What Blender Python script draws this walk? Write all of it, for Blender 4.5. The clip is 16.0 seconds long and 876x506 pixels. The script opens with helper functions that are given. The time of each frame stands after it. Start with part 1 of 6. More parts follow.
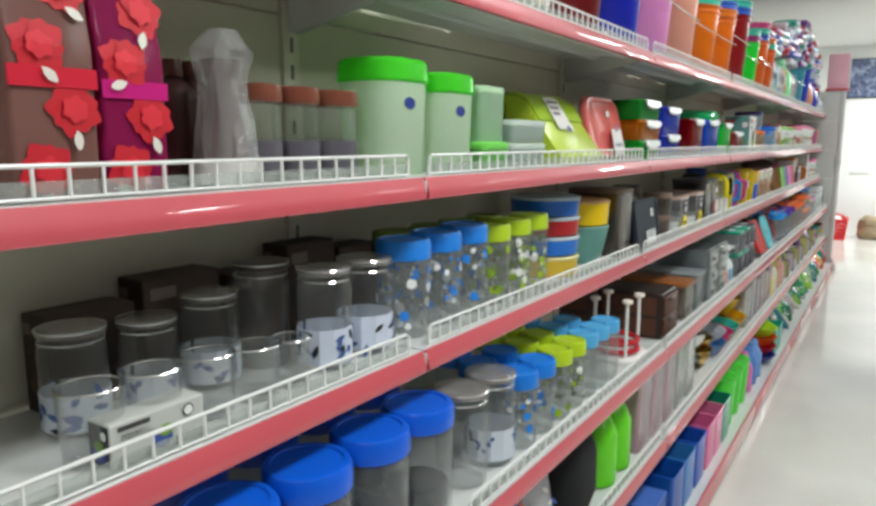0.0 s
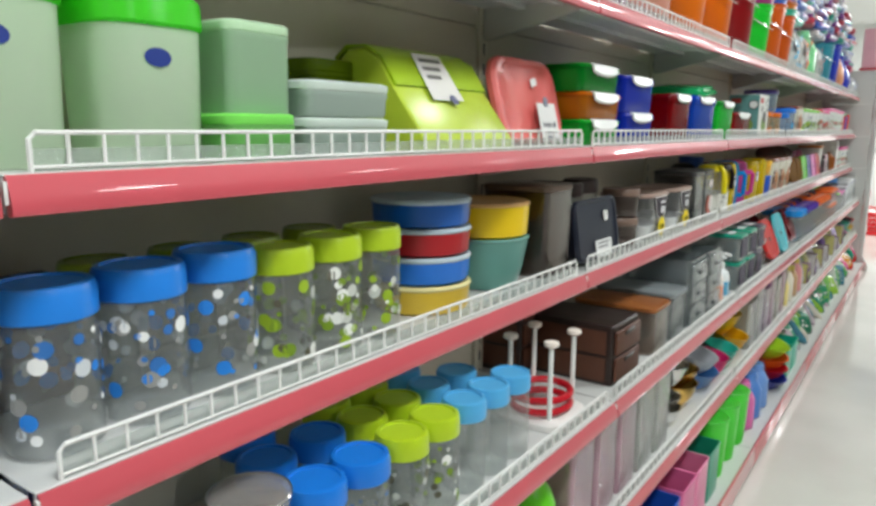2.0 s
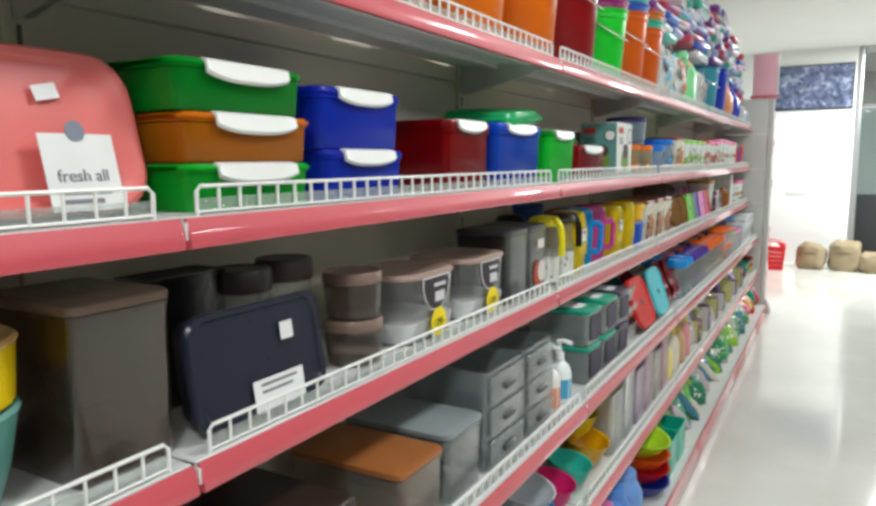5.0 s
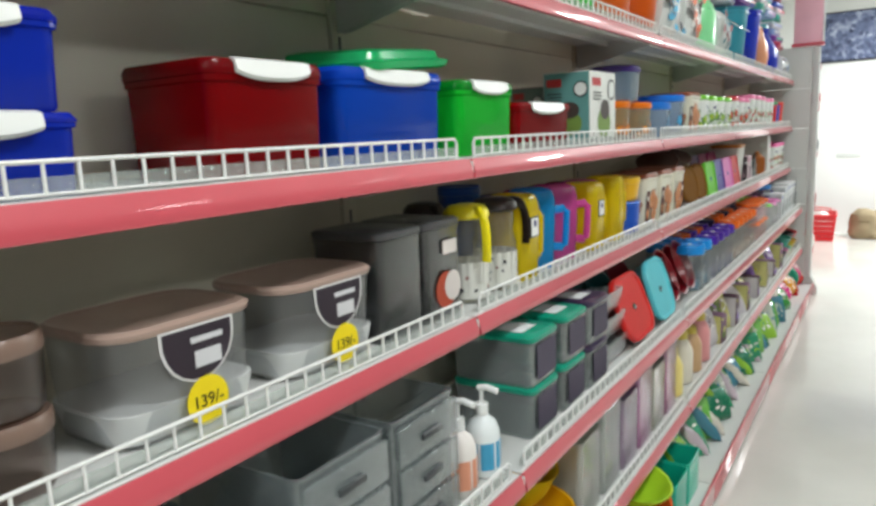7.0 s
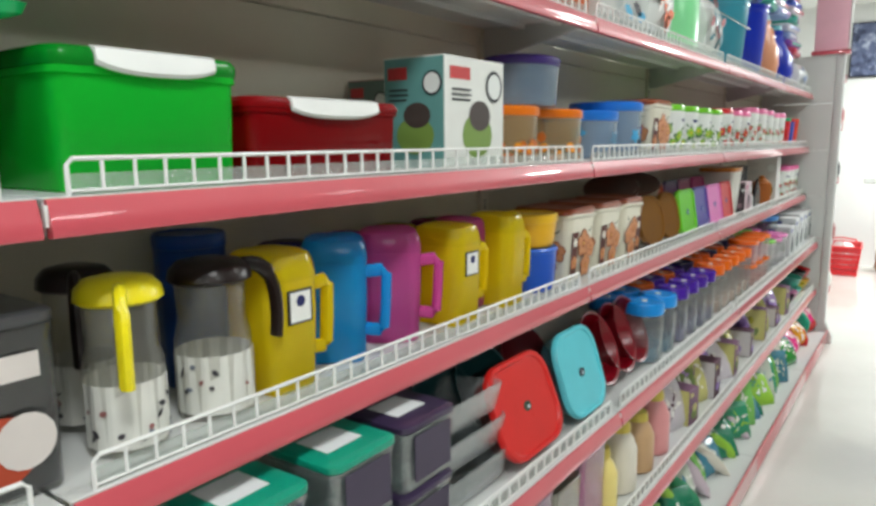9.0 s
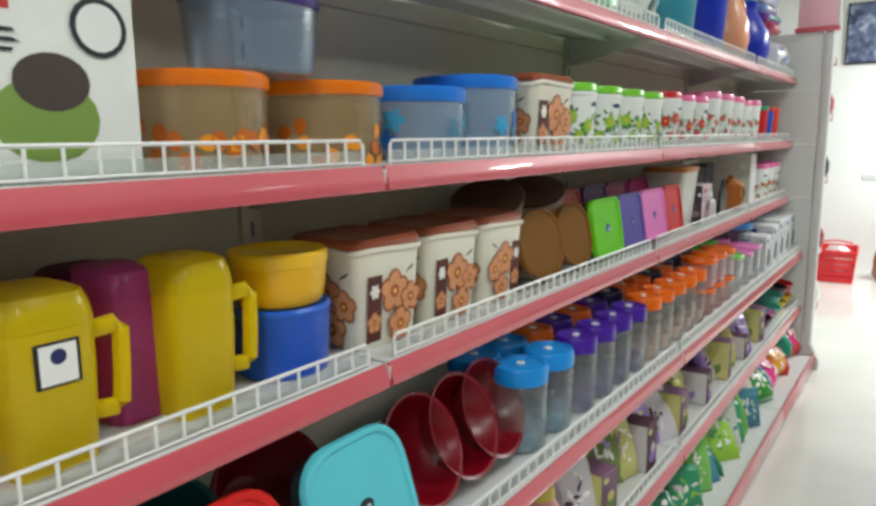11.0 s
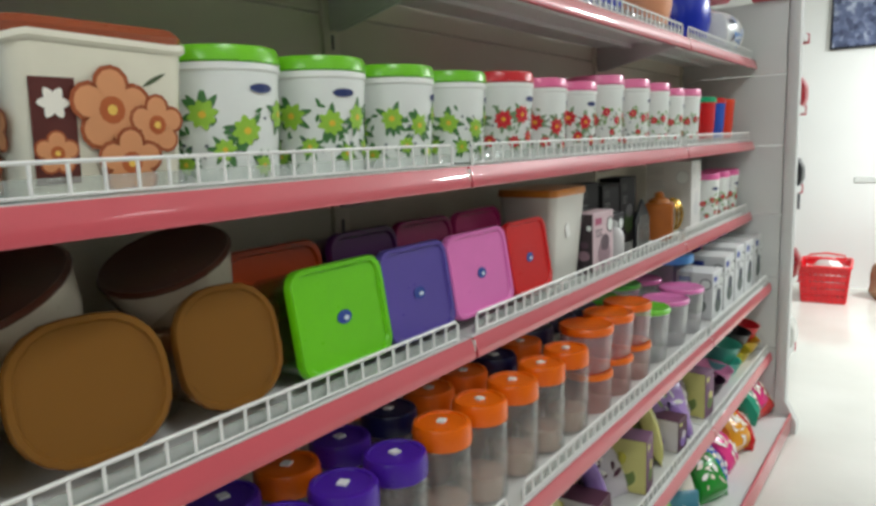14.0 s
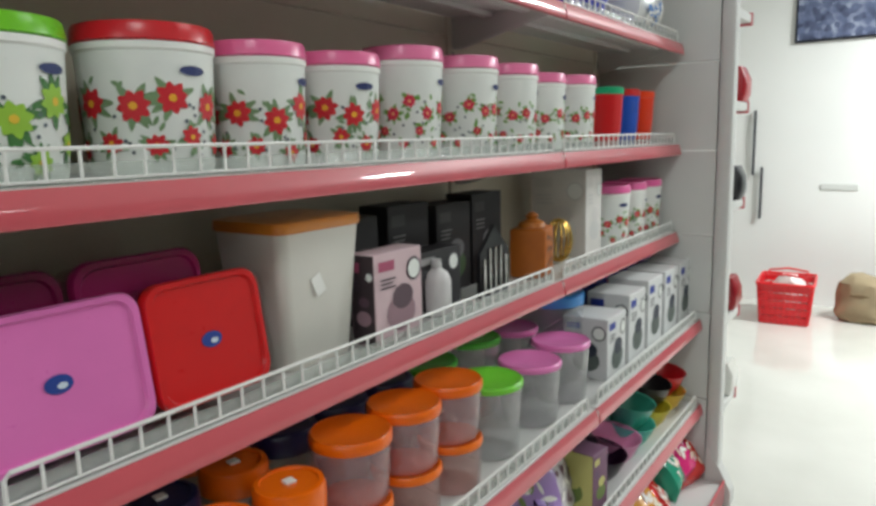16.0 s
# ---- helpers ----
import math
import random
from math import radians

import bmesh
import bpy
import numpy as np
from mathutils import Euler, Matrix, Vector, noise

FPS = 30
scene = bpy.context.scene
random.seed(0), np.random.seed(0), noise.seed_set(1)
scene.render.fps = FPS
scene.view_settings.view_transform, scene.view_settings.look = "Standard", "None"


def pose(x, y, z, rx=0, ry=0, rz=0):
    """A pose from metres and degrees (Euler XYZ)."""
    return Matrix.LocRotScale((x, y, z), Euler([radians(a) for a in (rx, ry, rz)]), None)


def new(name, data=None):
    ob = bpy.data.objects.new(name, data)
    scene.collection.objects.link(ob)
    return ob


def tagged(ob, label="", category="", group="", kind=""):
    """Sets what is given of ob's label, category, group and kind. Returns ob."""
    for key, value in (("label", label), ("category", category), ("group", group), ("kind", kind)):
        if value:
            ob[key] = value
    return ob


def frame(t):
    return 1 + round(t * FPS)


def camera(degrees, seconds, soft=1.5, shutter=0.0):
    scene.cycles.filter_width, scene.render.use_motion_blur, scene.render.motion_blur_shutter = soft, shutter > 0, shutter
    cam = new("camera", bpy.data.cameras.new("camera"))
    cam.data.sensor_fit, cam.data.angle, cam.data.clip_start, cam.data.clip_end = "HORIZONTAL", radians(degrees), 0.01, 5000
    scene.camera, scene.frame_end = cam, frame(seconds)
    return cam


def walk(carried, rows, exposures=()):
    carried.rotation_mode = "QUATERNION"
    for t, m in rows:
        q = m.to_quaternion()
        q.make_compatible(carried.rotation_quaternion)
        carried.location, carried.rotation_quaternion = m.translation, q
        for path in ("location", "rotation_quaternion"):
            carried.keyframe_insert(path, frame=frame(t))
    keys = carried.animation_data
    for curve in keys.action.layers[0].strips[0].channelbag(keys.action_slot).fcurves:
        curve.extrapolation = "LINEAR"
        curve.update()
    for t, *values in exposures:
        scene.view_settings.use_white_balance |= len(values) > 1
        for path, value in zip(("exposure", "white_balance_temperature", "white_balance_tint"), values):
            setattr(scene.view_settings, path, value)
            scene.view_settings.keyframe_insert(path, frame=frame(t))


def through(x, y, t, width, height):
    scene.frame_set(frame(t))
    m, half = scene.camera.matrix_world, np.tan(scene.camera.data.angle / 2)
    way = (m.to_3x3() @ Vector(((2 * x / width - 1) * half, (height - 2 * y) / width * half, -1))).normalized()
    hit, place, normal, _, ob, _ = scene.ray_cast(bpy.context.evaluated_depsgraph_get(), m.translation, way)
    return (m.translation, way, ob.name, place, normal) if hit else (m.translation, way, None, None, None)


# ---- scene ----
cam = camera(64.1, 16.0, soft=3.1)
METRES, EYE, TILT, LEAN, TURN = 5.68, 1.28, -0.2, 0.0, 33.1
ROWS = [
    (0.0, 0.0, 0.0, 0.0, 0.03, -8.93, -0.21),
    (0.5, 0.0106, 0.0267, -0.0008, -0.96, -9.91, 0.96),
    (1.0, 0.0334, 0.0555, -0.0002, 2.19, -9.78, 0.77),
    (1.5, 0.0538, 0.0718, 0.0004, 3.14, -9.22, 0.04),
    (2.0, 0.0642, 0.0996, -0.0026, 2.34, -10.01, -0.36),
    (2.5, 0.0756, 0.1298, 0.0013, -0.92, -7.92, 0.29),
    (3.0, 0.0866, 0.1445, 0.0004, -0.69, -8.08, 1.64),
    (3.5, 0.1106, 0.1591, 0.0021, 3.36, -7.25, 0.3),
    (4.0, 0.1293, 0.1744, 0.0003, 1.2, -8.61, 0.46),
    (4.5, 0.1421, 0.2086, -0.0017, -0.18, -9.12, 0.19),
    (5.0, 0.155, 0.2385, 0.0015, -3.48, -7.27, 0.39),
    (7.5, 0.2385, 0.3679, -0.0017, 1.08, -9.72, 2.07),
    (8.0, 0.2644, 0.3943, 0.0005, 3.63, -8.51, -0.37),
    (8.5, 0.2827, 0.4161, -0.0003, 1.22, -9.14, 0.54),
    (9.0, 0.2955, 0.4526, -0.0001, 2.03, -8.82, 0.38),
    (9.5, 0.3074, 0.4806, -0.0009, 0.02, -9.59, 0.98),
    (10.0, 0.3294, 0.5092, -0.0014, 0.58, -9.52, 0.64),
    (12.5, 0.4185, 0.641, -0.0004, 3.53, -8.96, 1.09),
    (13.0, 0.4322, 0.6705, -0.002, 0.9, -9.04, 1.3),
    (13.5, 0.4432, 0.696, 0.0009, -0.93, -8.15, 1.56),
    (14.0, 0.464, 0.715, -0.0003, 2.31, -8.79, 1.96),
    (14.5, 0.4853, 0.7312, 0.0013, 4.04, -8.27, 1.19),
    (15.0, 0.4996, 0.7599, 0.0001, 2.9, -8.49, 0.92),
    (15.5, 0.5138, 0.7942, 0.0011, -0.16, -9.08, 1.6),
    (16.0, 0.538, 0.8207, -0.0007, 1.13, -9.04, 1.3),
]
walk(cam, [(t, pose(0, 0, EYE, TILT, LEAN, 0) @ pose(0, 0, 0, 0, 0, TURN) @ pose(METRES * x, METRES * y, METRES * z, 90 + pitch, roll, yaw)) for t, x, y, z, yaw, pitch, roll in ROWS],
     exposures=((0.0, -0.05), (1.2, 0.13), (2.6, -0.03), (4.0, 0.08), (6.0, 0.06), (8.5, 0.14), (10.0, 0.04), (13.0, -0.06), (16.0, -0.3)))

# ---- world and lights ----
world = bpy.data.worlds.new("world")
world.use_nodes = True
scene.world = world
world.node_tree.nodes["Background"].inputs[0].default_value = (0.85, 0.93, 1.0, 1)
world.node_tree.nodes["Background"].inputs[1].default_value = 0.04
scene.cycles.transparent_max_bounces = 32
CEIL = 2.56


def lamp(x, y, sx, sy, watts, colour=(0.94, 0.98, 0.98)):
    data = bpy.data.lights.new("ceiling_lamp", "AREA")
    data.shape, data.size, data.size_y, data.energy, data.color = "RECTANGLE", sx, sy, watts, colour
    ob = new("ceiling_lamp", data)
    ob.matrix_world = pose(x, y, CEIL - 0.035)
    return ob


# x, y, watts of each ceiling panel; those over the open end of the aisle are the brightest
LAMP_ROWS = [(0.3, -1.2, 27), (0.3, 0.9, 26), (0.3, 3.0, 22), (0.3, 5.1, 12), (0.3, 7.2, 7),
             (2.3, 0.9, 17), (2.3, 3.0, 14), (2.3, 5.1, 7), (2.3, 7.2, 4), (0.75, 10.0, 96), (1.9, 10.0, 88)]
for lx, ly, watts in LAMP_ROWS:
    lamp(lx, ly, 0.36, 0.36, watts)


# ---- materials ----
def lin(r, g, b):
    return tuple(((c / 255) ** 2.2) for c in (r, g, b)) + (1,)


def nodes_of(name):
    m = bpy.data.materials.new(name)
    m.use_nodes = True
    return m, m.node_tree.nodes, m.node_tree.links, m.node_tree.nodes["Principled BSDF"]


def surface(name, colour, rough=0.4, metal=0.0, scale=8.0, vary=0.12, bump=0.05, fine=160.0, coat=0.0, trans=0.0, sss=0.0):
    """Colour with cloudy and fine variation, and a slight relief."""
    m, n, l, b = nodes_of(name)
    co = n.new("ShaderNodeTexCoord")
    big = n.new("ShaderNodeTexNoise")
    big.inputs["Scale"].default_value, big.inputs["Detail"].default_value = scale, 4
    l.new(co.outputs["Object"], big.inputs["Vector"])
    small = n.new("ShaderNodeTexNoise")
    small.inputs["Scale"].default_value, small.inputs["Detail"].default_value = fine, 3
    l.new(co.outputs["Object"], small.inputs["Vector"])
    mix = n.new("ShaderNodeMix")
    mix.data_type = "RGBA"
    mix.inputs[6].default_value = tuple(c * (1 - vary) for c in colour[:3]) + (1,)
    mix.inputs[7].default_value = tuple(min(1, c * (1 + vary)) for c in colour[:3]) + (1,)
    l.new(big.outputs["Fac"], mix.inputs[0])
    l.new(mix.outputs[2], b.inputs["Base Color"])
    rr = n.new("ShaderNodeMapRange")
    rr.inputs["To Min"].default_value, rr.inputs["To Max"].default_value = rough * 0.93, min(1, rough * 1.1)
    l.new(small.outputs["Fac"], rr.inputs["Value"])
    l.new(rr.outputs["Result"], b.inputs["Roughness"])
    bp = n.new("ShaderNodeBump")
    bp.inputs["Strength"].default_value, bp.inputs["Distance"].default_value = bump, 0.002
    l.new(small.outputs["Fac"], bp.inputs["Height"])
    l.new(bp.outputs["Normal"], b.inputs["Normal"])
    b.inputs["Metallic"].default_value = metal
    b.inputs["Coat Weight"].default_value = coat
    b.inputs["Transmission Weight"].default_value = trans
    if sss:
        b.inputs["Subsurface Weight"].default_value = sss
        b.inputs["Subsurface Radius"].default_value = (0.02, 0.02, 0.02)
    return m


def see_through(name, colour, body=0.25, rough=0.08):
    """Thin clear plastic or glass: light passes straight through, with a faint body and real gloss."""
    m, n, l, b = nodes_of(name)
    b.inputs["Base Color"].default_value = colour
    b.inputs["Roughness"].default_value = rough
    noise_n = n.new("ShaderNodeTexNoise")
    noise_n.inputs["Scale"].default_value = 25
    bp = n.new("ShaderNodeBump")
    bp.inputs["Strength"].default_value, bp.inputs["Distance"].default_value = 0.25, 0.004
    l.new(noise_n.outputs["Fac"], bp.inputs["Height"])
    l.new(bp.outputs["Normal"], b.inputs["Normal"])
    clear = n.new("ShaderNodeBsdfTransparent")
    clear.inputs[0].default_value = tuple(0.3 + 0.68 * c ** 0.4 for c in colour[:3]) + (1,)
    gloss = n.new("ShaderNodeBsdfGlossy")
    gloss.inputs["Roughness"].default_value = rough
    l.new(bp.outputs["Normal"], gloss.inputs["Normal"])
    facing = n.new("ShaderNodeLayerWeight")
    facing.inputs["Blend"].default_value = 0.5
    power = n.new("ShaderNodeMath")
    power.operation = "POWER"
    l.new(facing.outputs["Facing"], power.inputs[0])
    power.inputs[1].default_value = 3.0
    fres = n.new("ShaderNodeMath")
    fres.operation = "MULTIPLY_ADD"
    l.new(power.outputs[0], fres.inputs[0])
    fres.inputs[1].default_value, fres.inputs[2].default_value = 0.8, 0.08
    a = n.new("ShaderNodeMixShader")
    a.inputs[0].default_value = body * 0.26
    l.new(clear.outputs[0], a.inputs[1])
    l.new(b.outputs[0], a.inputs[2])
    c = n.new("ShaderNodeMixShader")
    l.new(fres.outputs[0], c.inputs[0])
    l.new(a.outputs[0], c.inputs[1])
    l.new(gloss.outputs[0], c.inputs[2])
    l.new(c.outputs[0], n["Material Output"].inputs["Surface"])
    return m


def tinted(name, colour, rough=0.16, through=0.28):
    """Coloured translucent plastic: part paint, part glow of light passing, part see-through."""
    m, n, l, b = nodes_of(name)
    b.inputs["Base Color"].default_value = colour
    co = n.new("ShaderNodeTexCoord")
    cloud = n.new("ShaderNodeTexNoise")
    cloud.inputs["Scale"].default_value, cloud.inputs["Detail"].default_value = 18, 4
    l.new(co.outputs["Object"], cloud.inputs["Vector"])
    rr = n.new("ShaderNodeMapRange")
    rr.inputs["To Min"].default_value, rr.inputs["To Max"].default_value = rough * 0.7, rough * 1.4
    l.new(cloud.outputs["Fac"], rr.inputs["Value"])
    l.new(rr.outputs["Result"], b.inputs["Roughness"])
    bp = n.new("ShaderNodeBump")
    bp.inputs["Strength"].default_value, bp.inputs["Distance"].default_value = 0.12, 0.003
    l.new(cloud.outputs["Fac"], bp.inputs["Height"])
    l.new(bp.outputs["Normal"], b.inputs["Normal"])
    glow = n.new("ShaderNodeBsdfTranslucent")
    glow.inputs[0].default_value = colour
    clear = n.new("ShaderNodeBsdfTransparent")
    clear.inputs[0].default_value = tuple(c ** 0.6 for c in colour[:3]) + (1,)
    inner = n.new("ShaderNodeMixShader")
    inner.inputs[0].default_value = through
    l.new(glow.outputs[0], inner.inputs[1])
    l.new(clear.outputs[0], inner.inputs[2])
    whole = n.new("ShaderNodeMixShader")
    whole.inputs[0].default_value = 0.5
    l.new(b.outputs[0], whole.inputs[1])
    l.new(inner.outputs[0], whole.inputs[2])
    l.new(whole.outputs[0], n["Material Output"].inputs["Surface"])
    return m


CACHE = {}


def tint_of(r, g, b, through=0.28):
    key = ("t", r, g, b, through)
    if key not in CACHE:
        CACHE[key] = tinted("translucent_plastic", lin(r, g, b), 0.16, through)
    return CACHE[key]


def plastic(r, g, b, rough=0.28):
    key = ("p", r, g, b, rough)
    if key not in CACHE:
        CACHE[key] = surface("plastic", lin(r, g, b), rough, scale=14, vary=0.1, bump=0.012)
    return CACHE[key]


def clear_of(r, g, b, body=0.25):
    key = ("c", r, g, b, body)
    if key not in CACHE:
        CACHE[key] = see_through("clear_plastic", lin(r, g, b), body)
    return CACHE[key]


def paper(r, g, b):
    key = ("k", r, g, b)
    if key not in CACHE:
        CACHE[key] = surface("printed_paper", lin(r, g, b), 0.55, scale=20, vary=0.08, bump=0.03)
    return CACHE[key]


def tile_floor():
    m, n, l, b = nodes_of("polished_floor")
    co = n.new("ShaderNodeTexCoord")
    cloud = n.new("ShaderNodeTexNoise")
    cloud.inputs["Scale"].default_value, cloud.inputs["Detail"].default_value = 1.6, 6
    l.new(co.outputs["Object"], cloud.inputs["Vector"])
    ramp = n.new("ShaderNodeValToRGB")
    ramp.color_ramp.elements[0].position, ramp.color_ramp.elements[1].position = 0.3, 0.7
    ramp.color_ramp.elements[0].color = (0.60, 0.60, 0.55, 1)
    ramp.color_ramp.elements[1].color = (0.72, 0.72, 0.67, 1)
    l.new(cloud.outputs["Fac"], ramp.inputs[0])
    l.new(ramp.outputs[0], b.inputs["Base Color"])
    smear = n.new("ShaderNodeTexNoise")
    smear.inputs["Scale"].default_value, smear.inputs["Detail"].default_value = 7, 5
    l.new(co.outputs["Object"], smear.inputs["Vector"])
    rr = n.new("ShaderNodeMapRange")
    rr.inputs["To Min"].default_value, rr.inputs["To Max"].default_value = 0.05, 0.14
    l.new(smear.outputs["Fac"], rr.inputs["Value"])
    l.new(rr.outputs["Result"], b.inputs["Roughness"])
    return m


def collage():
    m, n, l, b = nodes_of("photo_print")
    co = n.new("ShaderNodeTexCoord")
    vor = n.new("ShaderNodeTexVoronoi")
    vor.inputs["Scale"].default_value = 26
    l.new(co.outputs["Object"], vor.inputs["Vector"])
    ns = n.new("ShaderNodeTexNoise")
    ns.inputs["Scale"].default_value, ns.inputs["Detail"].default_value = 9, 8
    l.new(co.outputs["Object"], ns.inputs["Vector"])
    mix = n.new("ShaderNodeMix")
    mix.data_type = "FLOAT"
    mix.inputs[0].default_value = 0.68
    l.new(vor.outputs["Color"], mix.inputs[2])
    l.new(ns.outputs["Fac"], mix.inputs[3])
    ramp = n.new("ShaderNodeValToRGB")
    e = ramp.color_ramp.elements
    e[0].position, e[0].color = 0.3, (0.03, 0.04, 0.08, 1)
    e[1].position, e[1].color = 0.75, (0.45, 0.5, 0.62, 1)
    mid = e.new(0.52)
    mid.color = (0.13, 0.16, 0.27, 1)
    l.new(mix.outputs[0], ramp.inputs[0])
    l.new(ramp.outputs[0], b.inputs["Base Color"])
    b.inputs["Roughness"].default_value = 0.3
    return m


WALL = surface("white_wall_paint", (0.80, 0.81, 0.79, 1), 0.7, scale=2, vary=0.04, bump=0.1, fine=90)
# dark coat for the unseen closing walls, chosen to reduce bounced fill light
DIM = surface("bounce_cutting_wall", (0.18, 0.165, 0.15, 1), 0.7, scale=2, vary=0.08, bump=0.1, fine=90)
CEILING = surface("ceiling_paint", (0.82, 0.82, 0.80, 1), 0.8, scale=2, vary=0.03, bump=0.1, fine=70)
FLOOR = tile_floor()
STEEL = surface("white_powder_coat", (0.62, 0.63, 0.61, 1), 0.35, scale=5, vary=0.06, bump=0.12, fine=300)
BACK = surface("back_panel_coat", (0.74, 0.70, 0.57, 1), 0.5, scale=4, vary=0.06, bump=0.1, fine=280)
RED = surface("red_price_rail", lin(200, 82, 92), 0.36, scale=6, vary=0.10, bump=0.02, coat=0.8)
WIRE = surface("white_wire", (0.80, 0.81, 0.78, 1), 0.35, scale=20, vary=0.05)
DARKJ = surface("dark_slot", (0.16, 0.16, 0.14, 1), 0.7)
ALU = surface("brushed_aluminium", (0.55, 0.57, 0.58, 1), 0.35, metal=0.9, scale=10, vary=0.08)
CHROME = surface("polished_metal", (0.75, 0.75, 0.74, 1), 0.15, metal=1.0, scale=20, vary=0.08)
GOLD = surface("gold_metal", (0.75, 0.48, 0.12, 1), 0.22, metal=1.0, scale=20, vary=0.1)
GLASS = see_through("clear_glass", (0.94, 0.96, 0.95, 1), 0.08, 0.03)
PANE = see_through("window_glass", (0.35, 0.45, 0.43, 1), 0.35, 0.03)
SACK = surface("jute_sack", lin(150, 135, 108), 0.9, scale=12, vary=0.3, bump=0.5, fine=220)
WHITE_P, BLACK_P = plastic(236, 238, 234), plastic(24, 24, 28)


# ---- mesh helpers ----
def part(name, bm, material, parent, label="", smooth=True, at=None):
    """Links a bmesh as one mesh object under a thing or a part."""
    me = bpy.data.meshes.new(name)
    bmesh.ops.recalc_face_normals(bm, faces=bm.faces)
    for f in bm.faces:
        f.smooth = smooth
    bm.to_mesh(me)
    bm.free()
    if smooth:
        me.set_sharp_from_angle(angle=radians(38))
    for m in material if isinstance(material, (list, tuple)) else [material]:
        me.materials.append(m)
    ob = new(name, me)
    ob.parent = parent
    if at is not None:
        ob.matrix_basis = at
    if label:
        tagged(ob, label=label)
    return ob


def thing(name, label, category, m, group="", kind=""):
    ob = new(name)
    ob.empty_display_size = 0.05
    ob.matrix_basis = m
    return tagged(ob, label, category, group, kind)


def ring(hx, hy, r, z, n=4, ox=0.0, oy=0.0):
    r = min(r, hx - 1e-4, hy - 1e-4)
    out = []
    for q, (sx, sy) in enumerate(((1, 1), (-1, 1), (-1, -1), (1, -1))):
        for i in range(n + 1):
            a = math.pi / 2 * (q + i / n)
            out.append((ox + sx * (hx - r) + r * math.cos(a), oy + sy * (hy - r) + r * math.sin(a), z))
    return out


def loft(rings, bm=None, cap0=True, cap1=True, mi=0):
    """Skins a list of closed rings of equal count."""
    bm = bm or bmesh.new()
    rows = [[bm.verts.new(p) for p in r] for r in rings]
    k = len(rows[0])
    for a, b in zip(rows, rows[1:]):
        for i in range(k):
            bm.faces.new((a[i], a[(i + 1) % k], b[(i + 1) % k], b[i])).material_index = mi
    if cap0:
        bm.faces.new(rows[0][::-1]).material_index = mi
    if cap1:
        bm.faces.new(rows[-1]).material_index = mi
    return bm


def lathe(profile, n=24, bm=None, cap0=True, cap1=True, ox=0.0, oy=0.0, mi=0):
    return loft([[(ox + r * math.cos(2 * math.pi * i / n), oy + r * math.sin(2 * math.pi * i / n), z) for i in range(n)]
                 for r, z in profile], bm, cap0, cap1, mi)


def block(x0, x1, y0, y1, z0, z1, bev=0.0, bm=None, mi=0):
    b = min(bev, (x1 - x0) / 3, (y1 - y0) / 3, (z1 - z0) / 3)
    cx, cy, hx, hy = (x0 + x1) / 2, (y0 + y1) / 2, (x1 - x0) / 2, (y1 - y0) / 2
    if b <= 0:
        return loft([[(x0, y0, z), (x1, y0, z), (x1, y1, z), (x0, y1, z)] for z in (z0, z1)], bm, mi=mi)
    rs = [ring(hx - b, hy - b, b * 0.6, z0, 2, cx, cy), ring(hx, hy, b, z0 + b, 2, cx, cy),
          ring(hx, hy, b, z1 - b, 2, cx, cy), ring(hx - b, hy - b, b * 0.6, z1, 2, cx, cy)]
    return loft(rs, bm, mi=mi)


def tube(points, r, n=8, bm=None, closed=False, flat=1.0, mi=0):
    pts = [Vector(p) for p in points]
    rs = []
    for i, p in enumerate(pts):
        if closed:
            d = pts[(i + 1) % len(pts)] - pts[i - 1]
        else:
            d = pts[min(i + 1, len(pts) - 1)] - pts[max(i - 1, 0)]
        d.normalize()
        up = Vector((0, 0, 1)) if abs(d.z) < 0.9 else Vector((1, 0, 0))
        u = d.cross(up).normalized()
        v = d.cross(u).normalized()
        rs.append([p + u * (r * math.cos(2 * math.pi * k / n)) + v * (r * flat * math.sin(2 * math.pi * k / n)) for k in range(n)])
    if closed:
        rs.append(rs[0])
    return loft(rs, bm, not closed, not closed, mi)


def bend(p0, p1, p2, p3, n=10):
    """Points of a cubic curve."""
    a, b, c, d = map(Vector, (p0, p1, p2, p3))
    return [a * (1 - t) ** 3 + b * 3 * t * (1 - t) ** 2 + c * 3 * t * t * (1 - t) + d * t ** 3 for t in (i / n for i in range(n + 1))]


def blob(bm, wrap, pts, mi=0):
    """A flat printed shape, carried onto a surface by wrap(u, v)."""
    bm.faces.new([bm.verts.new(wrap(u, v)) for u, v in pts]).material_index = mi


def disc(bm, wrap, u, v, r, mi=0, n=12):
    blob(bm, wrap, [(u + r * math.cos(2 * math.pi * i / n), v + r * math.sin(2 * math.pi * i / n)) for i in range(n)], mi)


def leaf(bm, wrap, u, v, length, width, a, mi=0):
    ca, sa = math.cos(a), math.sin(a)
    prof = ((0, 0), (0.3, 0.42), (0.6, 0.5), (0.85, 0.28), (1, 0), (0.85, -0.28), (0.6, -0.5), (0.3, -0.42))
    blob(bm, wrap, [(u + ca * p * length - sa * q * width, v + sa * p * length + ca * q * width) for p, q in prof], mi)


